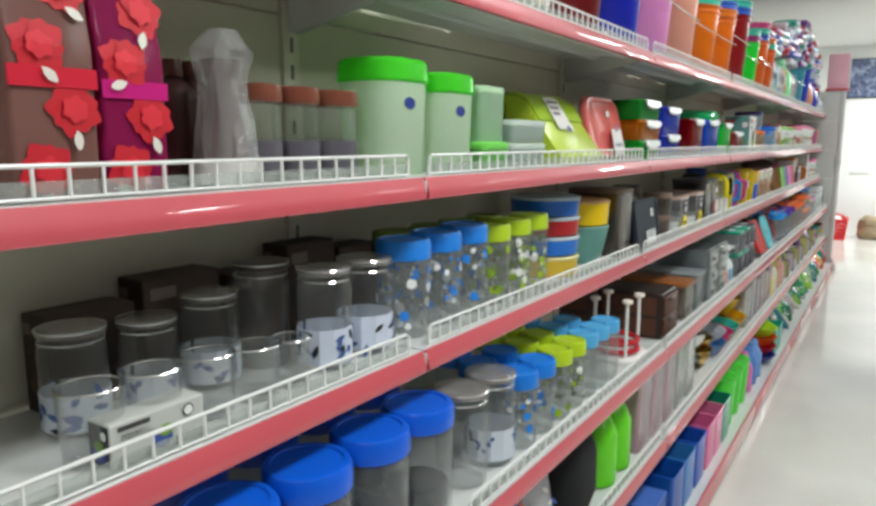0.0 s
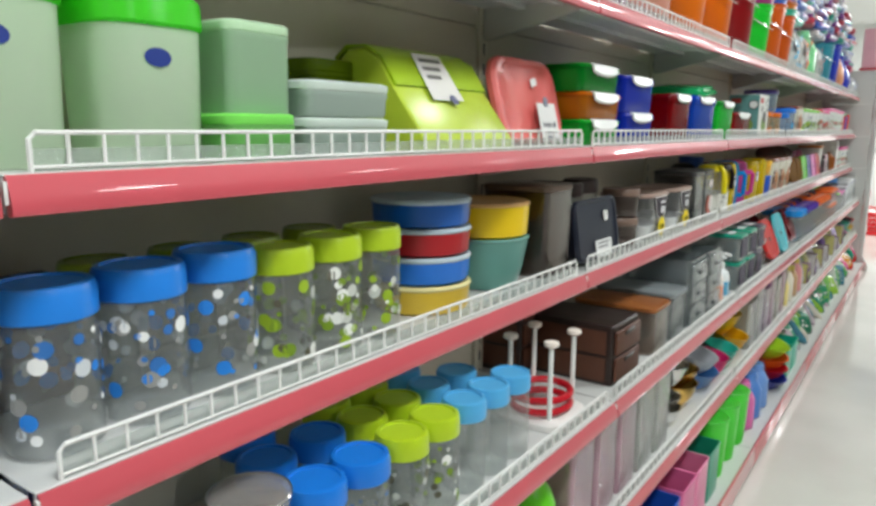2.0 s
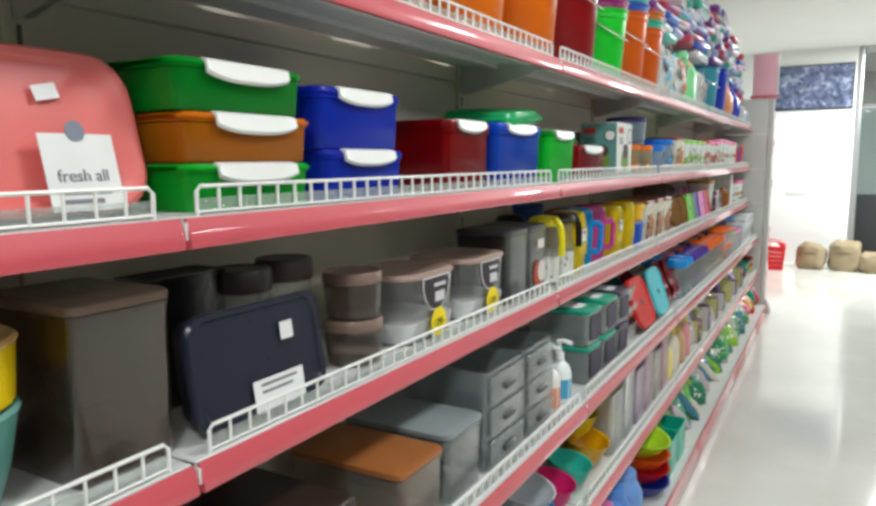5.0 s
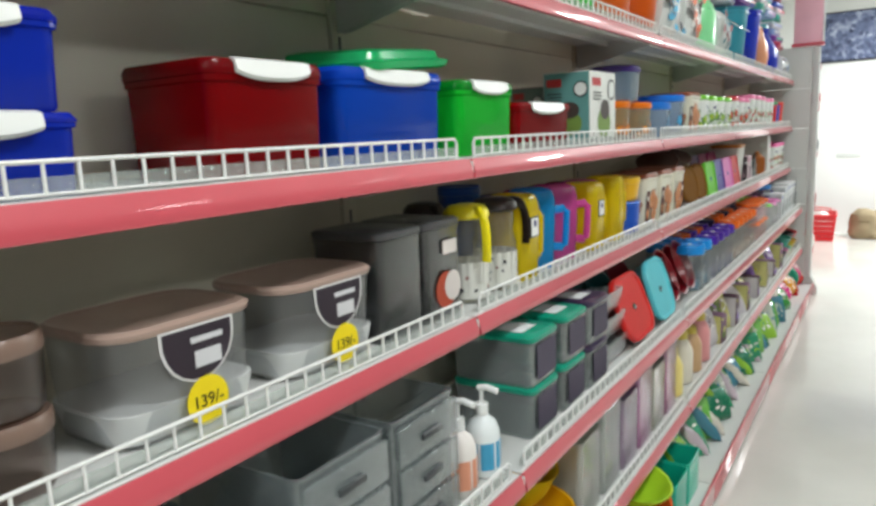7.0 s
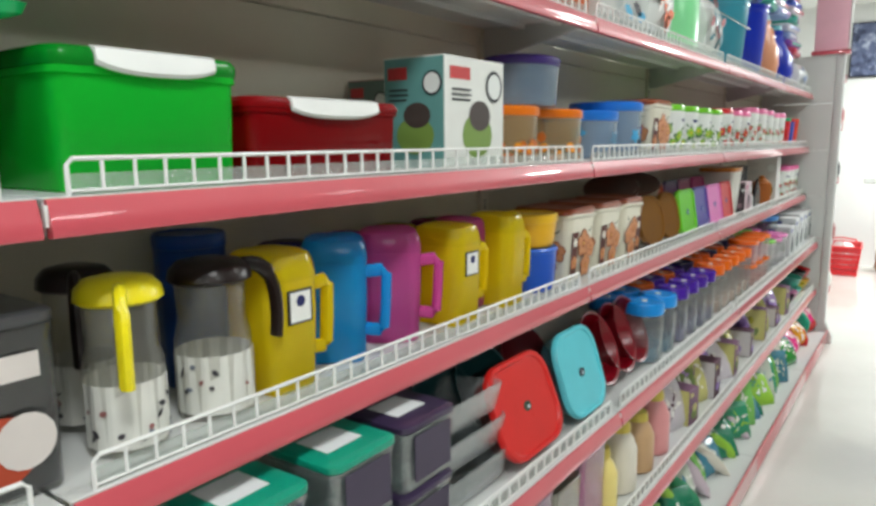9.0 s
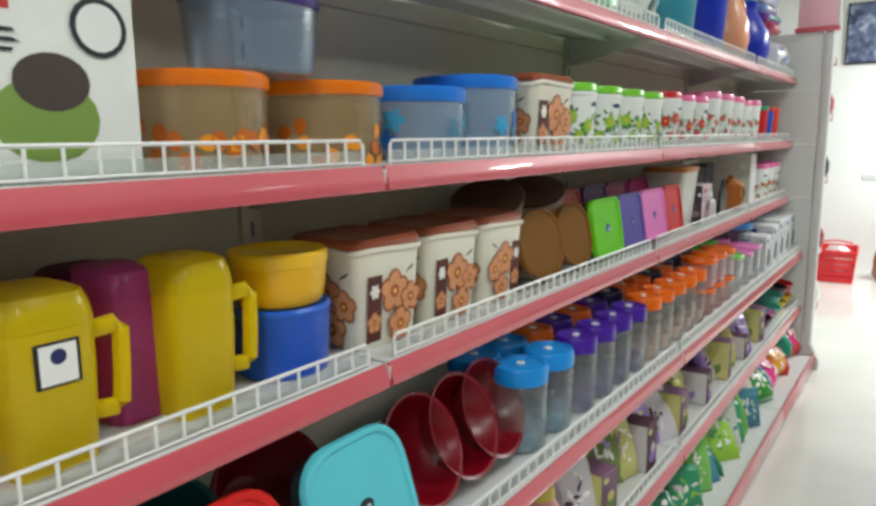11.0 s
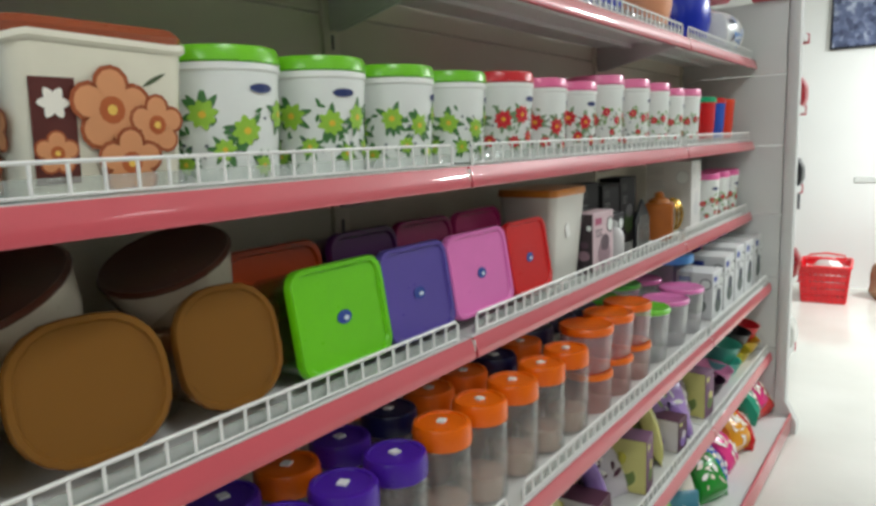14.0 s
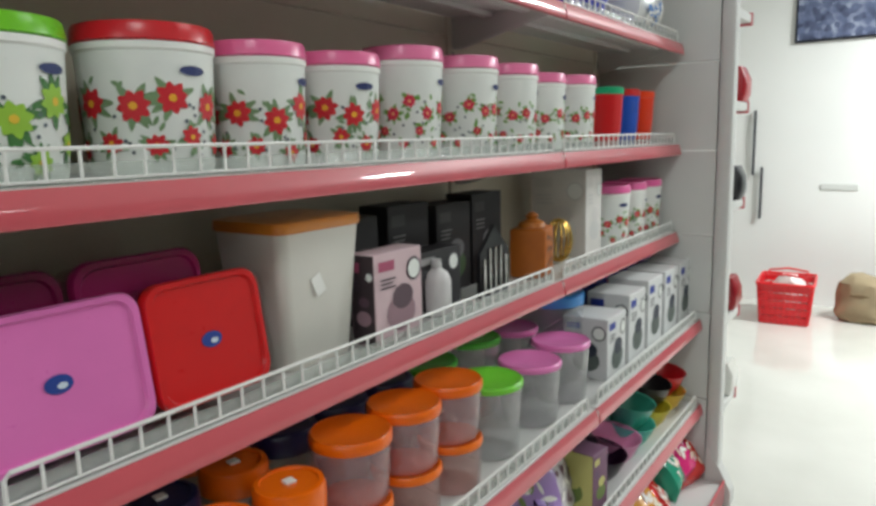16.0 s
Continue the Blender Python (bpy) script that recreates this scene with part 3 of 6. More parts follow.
def flower_box(y, w, h, level, seed, d=0.17, back=0.035):
    """Cream tapered canister with brown flowers and a wavy brown lid."""
    rng = random.Random(seed)
    t = thing("flower_canister", "cream square canister with brown flower print and brown lid", "canister", spot(level, y, d, back), "flower canisters")
    hx, hy, hb = d / 2, w / 2, h * 0.88
    k0 = 0.84
    part("body", loft([ring(hx * k0 * 0.96, hy * k0 * 0.96, 0.016, 0), ring(hx * k0, hy * k0, 0.02, 0.005), ring(hx * 0.95, hy * 0.95, 0.024, hb)]), plastic(226, 222, 202), t)
    bm = loft([ring(hx * 0.96, hy * 0.96, 0.024, hb - 0.004), ring(hx, hy, 0.026, hb - 0.001), ring(hx, hy, 0.026, hb + 0.005), ring(hx * 0.96, hy * 0.96, 0.024, hb + 0.006)])
    for v in bm.verts:
        v.co.z += 0.0028 * math.sin(v.co.y * 75) + 0.0028 * math.sin(v.co.x * 75)
    part("rim", bm, plastic(232, 228, 210), t, "wavy cream rim")
    part("lid", loft([ring(hx * 0.95, hy * 0.95, 0.024, hb + 0.004), ring(hx * 0.97, hy * 0.97, 0.024, h - 0.008), ring(hx * 0.9, hy * 0.9, 0.024, h), ring(hx * 0.8, hy * 0.8, 0.02, h - 0.004)]), plastic(150, 78, 52), t)
    mats = [paper(156, 80, 44), paper(212, 146, 100), paper(176, 90, 44), paper(232, 190, 90), paper(84, 34, 28), paper(236, 232, 220), paper(70, 84, 56)]
    for face in (0, 1):
        def wrap_at(lift, face=face):
            def wr(u, v):
                k = k0 + (0.95 - k0) * v / hb
                return (hx * k + lift, u, v) if face == 0 else (u, -hy * k - lift, v)
            return wr
        wr = [wrap_at(0.0008 + 0.0004 * q) for q in range(4)]
        half = (hy if face == 0 else hx) * 0.8
        bm = bmesh.new()
        s = -1 if rng.random() < 0.6 else 1
        x0, x1 = sorted((s * half * 0.95, s * half * 0.42))
        blob(bm, wr[0], [(x0, hb * 0.08), (x1, hb * 0.08), (x1, hb * 0.76), (x0, hb * 0.76)], 4)
        for q in range(6):
            leaf(bm, wrap_at(0.0012 + 0.0002 * q), (x0 + x1) / 2, hb * 0.6, half * 0.2, half * 0.12, q * 1.047, 5)
        for q, (fu, fv, fr) in enumerate((((x0 + x1) / 2, 0.28, 0.24), (-s * half * 0.02, 0.56, 0.48), (-s * half * 0.62, 0.46, 0.35), (-s * half * 0.22, 0.20, 0.40))):
            flower_face(bm, [wrap_at(0.0014 + 0.0012 * q + 0.0003 * k) for k in range(4)], fu, hb * fv, half * fr, rng)
        leaf(bm, wrap_at(0.0008), -s * half * 0.45, hb * 0.72, half * 0.4, half * 0.06, 2.6 if s > 0 else 0.5, 6)
        tagged(part("flower_print", bm, mats, t, smooth=False), kind="stuff")
    return t


def lidded_tray(y, w, h, colour, level=2, lean=10.0, back=0.03, body=(200, 200, 196), turn=0.0, logo=(26, 60, 140), label="", depth=0.10, group="boxes on edge", rounding=0.16, finish=None):
    """A square box standing on its edge: the coloured lid faces the aisle."""
    z, fx = LEVEL[level]
    t = thing("lunch_box", label, "food container", pose(fx - back - depth + 0.006, y + (0.0 if level > 1 else 0.11) + 0.7 * max(0.0, back - 0.05), z + 0.004, 0, 0, turn) @ pose(0, 0, 0, 0, -lean, 0), group)
    e = min(w, h) * rounding

    def face(k, x):
        return [(x, a, h / 2 + b) for a, b, _ in ring(w / 2 * k, h / 2 * k, e * k, 0, 5)]
    part("body", loft([face(0.86, 0.0), face(0.89, 0.004), face(0.94, depth - 0.014)]), clear_of(*body, 0.5) if isinstance(body, tuple) else body, t)
    part("lid", loft([face(0.97, depth - 0.016), face(1.0, depth - 0.013), face(1.0, depth - 0.004), face(0.975, depth), face(0.90, depth), face(0.875, depth - 0.004), face(0.3, depth - 0.004)]), finish or plastic(*colour), t)
    if logo:
        bm = bmesh.new()
        disc(bm, lambda u, v: (depth - 0.0028, u * 1.5, h * 0.48 + v), 0, 0, 0.010, 0, 14)
        disc(bm, lambda u, v: (depth - 0.0022, u * 1.6, h * 0.48 + v), 0.002, -0.002, 0.0035, 1, 8)
        part("logo_sticker", bm, [paper(*logo), paper(200, 214, 226)], t, smooth=False)
    return t


def jug(y, w, h, colour, level=2, d=0.11, back=0.035, label="", handle=True, turn=0.0, tag=False):
    """Tall flat-sided water jug with a stepped lid and a loop handle."""
    h *= 0.94
    t = thing("water_jug", label, "jug", spot(level, y, d, back) @ pose(0, 0, 0, 0, 0, turn), "plastic water jugs")
    hx, hy = d / 2, w * 0.43
    part("body", loft([ring(hx * 0.86, hy * 0.84, 0.02, 0, 6), ring(hx * 0.93, hy * 0.91, 0.024, 0.006, 6), ring(hx, hy, 0.026, h * 0.55, 6), ring(hx, hy, 0.026, h * 0.80, 6)]), tint_of(*colour, 0.1), t)
    part("lid", loft([ring(hx * 1.01, hy * 1.01, 0.026, h * 0.802, 6), ring(hx * 1.02, hy * 1.02, 0.028, h * 0.83, 6), ring(hx * 0.97, hy * 0.97, 0.028, h * 0.92, 6), ring(hx * 0.9, hy * 0.88, 0.026, h * 0.975, 6),
                      ring(hx * 0.72, hy * 0.7, 0.022, h, 6)]), tint_of(*[int(c * 0.97) for c in colour], 0.1), t)
    if handle:
        out = hy + 0.030
        pts = [(hx * 0.55, hy * 0.9, h * 0.72), (hx * 0.6, out - 0.008, h * 0.735), (hx * 0.6, out, h * 0.70), (hx * 0.6, out - 0.002, h * 0.45), (hx * 0.6, out - 0.005, h * 0.27), (hx * 0.6, out - 0.012, h * 0.245), (hx * 0.55, hy * 0.9, h * 0.255)]
        part("handle", tube(pts, 0.0085, 8, flat=1.25), tint_of(*colour, 0.05), t)
    if tag:
        bm = block(hx - 0.001, hx + 0.0018, -0.022, 0.022, h * 0.50, h * 0.74, 0.0006)
        s = part("sticker", bm, paper(30, 30, 30), t, smooth=False)
        part("sticker_face", block(hx + 0.0019, hx + 0.0024, -0.018, 0.018, h * 0.515, h * 0.725), paper(232, 232, 226), s, smooth=False)
        bm = bmesh.new()
        disc(bm, lambda u, v: (hx + 0.0028, u, h * 0.66 + v), 0, 0, 0.008)
        part("badge", bm, paper(36, 40, 90), s, smooth=False)
    return t


def pitcher(y, w, h, lidc, level=2, back=0.03, label="", side=-0.5):
    """Clear jug with a coloured lid, a handle and a printed band below."""
    r = w / 2
    t = thing("pitcher", label, "pitcher", spot(level, y, w, back), "clear pitchers")
    part("body", lathe([(r * 0.86, 0), (r * 0.95, 0.005), (r * 0.96, h * 0.5), (r * 0.84, h * 0.62), (r * 0.88, h * 0.86)], 24), clear_of(230, 230, 222, 0.3), t)
    part("lid", loft([ring(r * 0.92, r * 0.92, r, h * 0.85, 5), ring(r * 1.03, r * 1.03, r, h * 0.87, 5), ring(r * 1.0, r * 1.0, r, h * 0.93, 5), ring(r * 0.8, r * 0.8, r, h * 0.98, 5), ring(r * 0.4, r * 0.4, r, h, 5)]), plastic(*lidc), t)
    ca, sa = math.cos(side), math.sin(side)
    pts = bend(*[(a * r * ca, a * r * sa, h * b) for a, b in ((0.7, 0.93), (1.5, 1.0), (1.75, 0.78), (1.6, 0.45))], 12)
    part("handle", tube(pts, 0.007, 8, flat=1.4), plastic(*lidc), t)
    bm = bmesh.new()
    wr = round_wrap(r * 0.955, 0.001)
    rng = random.Random(int(y * 100))
    for k in range(14):
        u = (k - 7) * 2 * math.pi * r * 0.955 / 14
        blob(bm, wr, [(u, 0.01), (u + 0.46 * r, 0.01), (u + 0.46 * r, h * 0.42), (u, h * 0.42)], 0)
    wr = round_wrap(r * 0.955, 0.0018)
    for k in range(16):
        leaf(bm, wr, rng.uniform(-1.8, 1.8) * r, h * rng.uniform(0.08, 0.36), rng.uniform(0.006, 0.018), rng.uniform(0.004, 0.008), rng.uniform(0, 6.28), rng.choice((1, 2, 3)))
    part("label_print", bm, [paper(222, 222, 214), paper(70, 68, 72), paper(150, 100, 96), paper(120, 128, 140)], t, smooth=False)
    return t


def bucket(y, w, h, colour, level=4, back=0.02, bail=True, label="", nested=(), slim=0.78):
    r = w * 0.56
    t = thing("bucket", label, "bucket", spot(level, y, w, back), "buckets on the top shelf")
    part("body", lathe([(r * slim * 0.95, 0), (r * slim, 0.006), (r * 0.93, h - 0.03), (r * 0.965, h - 0.028), (r * 0.965, h - 0.018), (r * 0.94, h - 0.016), (r * 0.95, h - 0.006), (r, h - 0.004), (r, h),
                        (r * 0.93, h), (r * slim * 0.9, 0.02)], 28, cap1=True), plastic(*colour), t)
    if bail:
        pts = [(r * 1.005 * math.cos(a), r * 1.005 * math.sin(a), h * 0.9 - 0.32 * h * max(0, math.cos(a))) for a in (math.pi * (k / 14 - 0.5) for k in range(15))]
        part("handle", tube(pts, 0.0028, 6), CHROME, t, "thin wire carrying handle")
    z = h
    for c in nested:
        part("nested_rim", lathe([(r * 0.92, z + 0.001), (r * 0.95, z + 0.004), (r * 0.95, z + 0.02), (r, z + 0.024), (r, z + 0.032), (r * 0.9, z + 0.032)], 28), plastic(*c), t, "rim of a bucket stacked inside")
        z += 0.0325
    return t


def carton(y, w, d, h, front, side, level, back=0.03, label="", seed=0, turn=0.0, z=0.0, gauge=True, art=((120, 150, 70), (70, 60, 56), (190, 60, 60), (40, 44, 48))):
    rng = random.Random(seed)
    t = thing("carton", label, "box", spot(level, y, d, back) @ pose(0, 0, z, 0, 0, turn), "printed cartons")
    hx, hy = d / 2, w / 2
    part("box", block(-hx, hx, -hy, hy, 0, h, 0.0015), paper(*front), t, smooth=False)
    part("side_print", block(-hx + 0.002, hx - 0.002, -hy - 0.0006, -hy, 0.002, h - 0.002), paper(*side), t, smooth=False)
    inks = [paper(*c) for c in art] + [paper(226, 230, 226)]
    for face in (0, 1):
        half = hy if face == 0 else hx

        def wr(u, v, q=0.0008, face=face):
            return (hx + q, u, v) if face == 0 else (u, -hy - q - 0.0006, v)

        def round_print(name, u, v, r, ink, q, n=18, squash=1.0):
            b2 = bmesh.new()
            blob(b2, lambda a, c: wr(a, c, q), [(u + r * math.cos(2 * math.pi * i / n), v + squash * r * math.sin(2 * math.pi * i / n)) for i in range(n)])
            return part(name, b2, inks[ink], t, smooth=False)

        big = min(half * 0.62, h * 0.26)
        round_print("picture", half * 0.05, h * 0.30, big, 0, 0.0008, squash=0.8)
        round_print("picture_top", half * 0.12, h * 0.48, big * 0.72, 1, 0.0012, squash=0.75)
        if gauge:
            round_print("gauge", half * 0.62, h * 0.76, min(half * 0.32, h * 0.15), 3, 0.0016)
            round_print("gauge_face", half * 0.62, h * 0.76, min(half * 0.26, h * 0.12), 4, 0.0020)
        b2 = bmesh.new()
        blob(b2, wr, [(-half * 0.85, h * 0.80), (-half * 0.2, h * 0.80), (-half * 0.2, h * 0.91), (-half * 0.85, h * 0.91)])
        part("logo_bar", b2, inks[2], t, smooth=False)
        b2 = bmesh.new()
        for k in range(3):
            v = h * (0.70 - 0.045 * k)
            blob(b2, lambda a, c: wr(a, c, 0.0016), [(-half * 0.8, v), (-half * rng.uniform(0.1, 0.4), v), (-half * 0.2, v + h * 0.018), (-half * 0.8, v + h * 0.018)])
        tagged(part("fine_print", b2, inks[3], t, smooth=False), kind="stuff")
    return t


def crate(y, w, d, h, colour, level, back=0.03, z=0.0, clear=True, label="", drawers=0, lid=None, body=0.22, frosted=False):
    """Straight-sided clear box with wall thickness, rim and optional drawers."""
    t = thing("clear_box", label, "storage box", spot(level, y, d, back) @ pose(0, 0, z), "clear boxes")
    hx, hy = d / 2, w / 2
    mat = (tint_of(*colour, 0.2) if frosted else clear_of(*colour, body)) if clear else plastic(*colour)
    hb = h - (0.014 if lid else 0)
    bm = loft([ring(hx * 0.93, hy * 0.95, 0.012, 0), ring(hx * 0.97, hy * 0.97, 0.014, 0.004), ring(hx * 0.985, hy * 0.985, 0.014, hb - 0.008), ring(hx, hy, 0.014, hb - 0.006), ring(hx, hy, 0.014, hb),
               ring(hx - 0.004, hy - 0.004, 0.012, hb), ring(hx * 0.95, hy * 0.95, 0.012, 0.008)])
    part("body", bm, mat, t)
    if lid:
        part("lid", loft([ring(hx * 0.995, hy * 0.995, 0.016, hb + 0.0005), ring(hx * 1.02, hy * 1.02, 0.018, hb + 0.003), ring(hx * 1.02, hy * 1.02, 0.018, h - 0.003), ring(hx * 0.95, hy * 0.95, 0.016, h)]), plastic(*lid), t)
    for k in range(drawers):
        z0 = hb * (0.04 + 0.94 * k / drawers)
        z1 = hb * (0.04 + 0.94 * (k + 0.9) / drawers)
        dr = part("drawer", block(hx + 0.0005, hx + 0.007, -hy * 0.93, hy * 0.93, z0, z1, 0.003), mat, t)
        part("pull", block(hx + 0.0075, hx + 0.013, -hy * 0.3, hy * 0.3, (z0 + z1) / 2 - 0.006, (z0 + z1) / 2 + 0.006, 0.003), plastic(60, 64, 66), dr)
    return t


def card(parent, x, y, z, w, h, lines=3, face=(226, 228, 226), ink=(120, 122, 126)):
    s = part("label_card", block(x, x + 0.0008, y - w / 2, y + w / 2, z, z + h), paper(*face), parent, "white printed label", smooth=False)
    bm = bmesh.new()
    for k in range(lines):
        v = z + h * (0.78 - 0.22 * k)
        blob(bm, lambda a, b: (x + 0.0012, a, b), [(y - w * 0.36, v), (y + w * (0.36 - 0.1 * (k % 2)), v), (y + w * (0.36 - 0.1 * (k % 2)), v + h * 0.09), (y - w * 0.36, v + h * 0.09)])
    part("fine_print", bm, paper(*ink), s, smooth=False)
    return s


def bowl(y, w, h, colour, level, back=0.04, z=0.0, metal=None, tilt=(0, 0), label="", name="bowl"):
    r = w / 2
    t = thing(name, label, "bowl", spot(level, y, w, back) @ pose(0, 0, z, tilt[0], tilt[1], 0), "bowls")
    part("shell", lathe([(r * 0.45, 0), (r * 0.5, 0.004), (r * 0.8, h * 0.45), (r * 0.97, h * 0.96), (r, h), (r * 0.94, h * 0.97), (r * 0.76, h * 0.46), (r * 0.4, 0.01)], 24), metal or plastic(*colour), t)
    return t


def pouch(y, w, h, d, colour, second, level, back=0.04, lean=-12.0, seed=0, label="", turn=0.0, z=0.0):
    """A filled packet, pinched at the top and the bottom."""
    rng = random.Random(seed)
    t = thing("packet", label, "packet", spot(level, y, d, back) @ pose(0, 0, z, 0, lean, turn), "packets")
    rings = []
    for k in range(9):
        f = k / 8
        fat = max(0.04, math.sin(math.pi * min(1, max(0, f))) ** 0.35)
        rings.append([(x * fat + 0.003 * rng.uniform(-1, 1), yy, h * f) for x, yy, _ in ring(d / 2, w / 2 * (1 - 0.06 * math.sin(math.pi * f)), d * 0.35, 0, 2)])
    part("wrapper", loft(rings), plastic(*colour, 0.22), t)
    bm = bmesh.new()
    for k in range(12):
        leaf(bm, lambda u, v: (d / 2 * math.sin(math.pi * min(0.95, max(0.05, v / h))) ** 0.35 + 0.0025, u, v), w * rng.uniform(-0.25, 0.2), h * rng.uniform(0.25, 0.75), w * rng.uniform(0.12, 0.3), w * rng.uniform(0.05, 0.12), rng.uniform(0, 6.28), rng.randrange(2))
    tagged(part("wrapper_print", bm, [paper(*second), paper(236, 234, 228)], t, smooth=False), kind="stuff")
    return t


def bottle(y, w, h, colour, level, pump=False, back=0.04, cap=(236, 238, 236), label="", band=None, neck=0.3):
    r = w / 2
    t = thing("bottle", label, "bottle", spot(level, y, w, back), "bottles")
    hb = h * (0.68 if pump else 0.86)
    part("body", lathe([(r * 0.85, 0), (r, 0.006), (r, hb * 0.72), (r * 0.8, hb * 0.88), (r * neck, hb)], 20), plastic(*colour), t)
    part("cap", lathe([(r * (neck + 0.08), hb + 0.0005), (r * (neck + 0.08), hb + (h - hb) * 0.4), (r * (neck + 0.02), hb + (h - hb) * (0.42 if pump else 1.0))], 14), plastic(*cap), t)
    if pump:
        bm = tube([(0, 0, hb + (h - hb) * 0.42), (0, 0, h - 0.004)], 0.004, 8)
        tube([(-0.006, 0, h - 0.004), (0.012, 0, h), (0.034, 0, h - 0.005)], 0.006, 8, bm)
        part("pump", bm, plastic(*cap), t)
    if band:
        bm = bmesh.new()
        wr = round_wrap(r, 0.0008)
        for k in range(12):
            u = (k - 6) * 2 * math.pi * r / 12
            blob(bm, wr, [(u, hb * 0.15), (u + 0.53 * r, hb * 0.15), (u + 0.53 * r, hb * 0.6), (u, hb * 0.6)])
        tagged(part("label_band", bm, paper(*band), t, smooth=False), kind="stuff")
    return t
AMBER = tinted("amber_plastic", lin(164, 116, 58), 0.08, 0.45)

# ---- level 3, from the start of the run to its end ----
for yy, w, h in ((0.345, 0.085, 0.24), (0.43, 0.075, 0.225)):
    t = thing("gift_bag", "dark pink bag printed with large red roses", "bag", spot(3, yy, 0.07), "rose bags")
    part("bag", loft([ring(0.034, w / 2, 0.006, 0), ring(0.035, w / 2, 0.006, h * 0.6), ring(0.018, w / 2, 0.004, h)]), tint_of(160, 116, 108, 0.4) if w > 0.08 else tint_of(170, 40, 98, 0.3), t)
    bm = bmesh.new()
    rng = random.Random(int(yy * 100))
    for k in range(4):
        vv, uu = h * (0.12 + 0.24 * k), w * (0.2 if k % 2 else -0.15)
        wr = lambda u, v: (0.0362 - 0.017 * max(0, (v / h - 0.6) / 0.4), u, v)
        for q in range(9):
            leaf(bm, lambda u, v: (wr(u, v)[0] + 0.0003 * q, u, v), uu, vv, 0.025 + 0.004 * (q % 2), 0.022, q * 0.698 + k, 0)
        for q in range(6):
            leaf(bm, lambda u, v: (wr(u, v)[0] + 0.003 + 0.0003 * q, u, v), uu, vv, 0.014, 0.012, q * 1.047 + 0.4, 1)
        leaf(bm, lambda u, v: (wr(u, v)[0] + 0.0045, u, v), uu, vv - 0.02, 0.02, 0.01, rng.uniform(3, 6), 2)
    part("rose_print", bm, [paper(196, 26, 42), paper(216, 44, 58), paper(222, 216, 206)], t, smooth=False)
    part("ribbon", block(0.036, 0.0375, -w / 2, w / 2, h * 0.44, h * 0.52), plastic(206, 40, 60) if w > 0.08 else plastic(196, 30, 120), t, smooth=False)
t = thing("wrapped_vase", "glass vase wrapped in crinkled clear film", "vase", spot(3, 0.575, 0.08))
bm = lathe([(0.034, 0), (0.040, 0.01), (0.034, 0.08), (0.028, 0.13), (0.036, 0.165), (0.02, 0.19)], 22)
for v in bm.verts:
    v.co += Vector((noise.noise(v.co * 60), noise.noise(v.co * 60 + Vector((9, 0, 0))), 0)) * 0.012
part("film", bm, see_through("crinkled_film", (0.9, 0.9, 0.9, 1), 0.6, 0.06), t, smooth=False)
part("vase", lathe([(0.024, 0.003), (0.028, 0.06), (0.018, 0.12), (0.026, 0.155)], 18), plastic(92, 74, 70), t)
part("base_label", lathe([(0.041, 0.004), (0.042, 0.03), (0.040, 0.032)], 22), paper(216, 214, 208), t)
for yy, w in ((0.645, 0.075), (0.722, 0.07), (0.80, 0.085)):
    g = glass_jar(yy, w, 0.125, 3, 0.06, label="squat glass jar with a rust brown lid and dark label", steel=False, dark=False)
    part("brown_cover", lathe([(w * 0.5, 0.108), (w * 0.52, 0.111), (w * 0.5, 0.131), (w * 0.3, 0.133)], 20), plastic(122, 70, 54), g, "rust brown lid")
    part("dark_label", lathe([(w * 0.486, 0.012), (w * 0.49, 0.014), (w * 0.49, 0.055), (w * 0.486, 0.057)], 20), paper(84, 80, 88), g)
for yy in (0.53, 0.50):
    bottle(yy + 0.02, 0.07, 0.16, (78, 46, 44), 3, back=0.12, cap=(96, 56, 46), label="brown bottle behind the wrapped vase")
for yy, w, h in ((0.925, 0.142, 0.190), (1.085, 0.135, 0.178)):
    t = thing("tall_canister", "tall frosted canister with a bright green lid", "canister", spot(3, yy, 0.13, 0.035), "frosted canisters")
    part("body", loft([ring(0.055, w * 0.44, 0.04, 0, 5), ring(0.058, w * 0.46, 0.042, 0.006, 5), ring(0.061, w * 0.48, 0.042, h * 0.80, 5)]), tint_of(226, 244, 218, 0.03), t)
    part("lid", loft([ring(0.063, w * 0.49, 0.044, h * 0.802, 5), ring(0.066, w * 0.505, 0.046, h * 0.82, 5), ring(0.064, w * 0.5, 0.046, h * 0.97, 5), ring(0.058, w * 0.46, 0.042, h, 5)]), tint_of(96, 240, 66, 0.1), t)
    bm = bmesh.new()
    disc(bm, lambda u, v: (0.0615, u * 1.6, h * 0.62 + v), -0.005, 0, 0.010, 0, 14)
    part("logo_sticker", bm, paper(30, 54, 130), t, smooth=False)
crate(1.225, 0.10, 0.14, 0.165, (196, 226, 196), 3, 0.05, lid=(196, 230, 190), label="frosted green clear box with a green band", frosted=True)
crate(1.225, 0.105, 0.10, 0.055, (150, 226, 130), 3, 0.032, lid=(128, 226, 96), label="low frosted box with bright green lid", frosted=True)
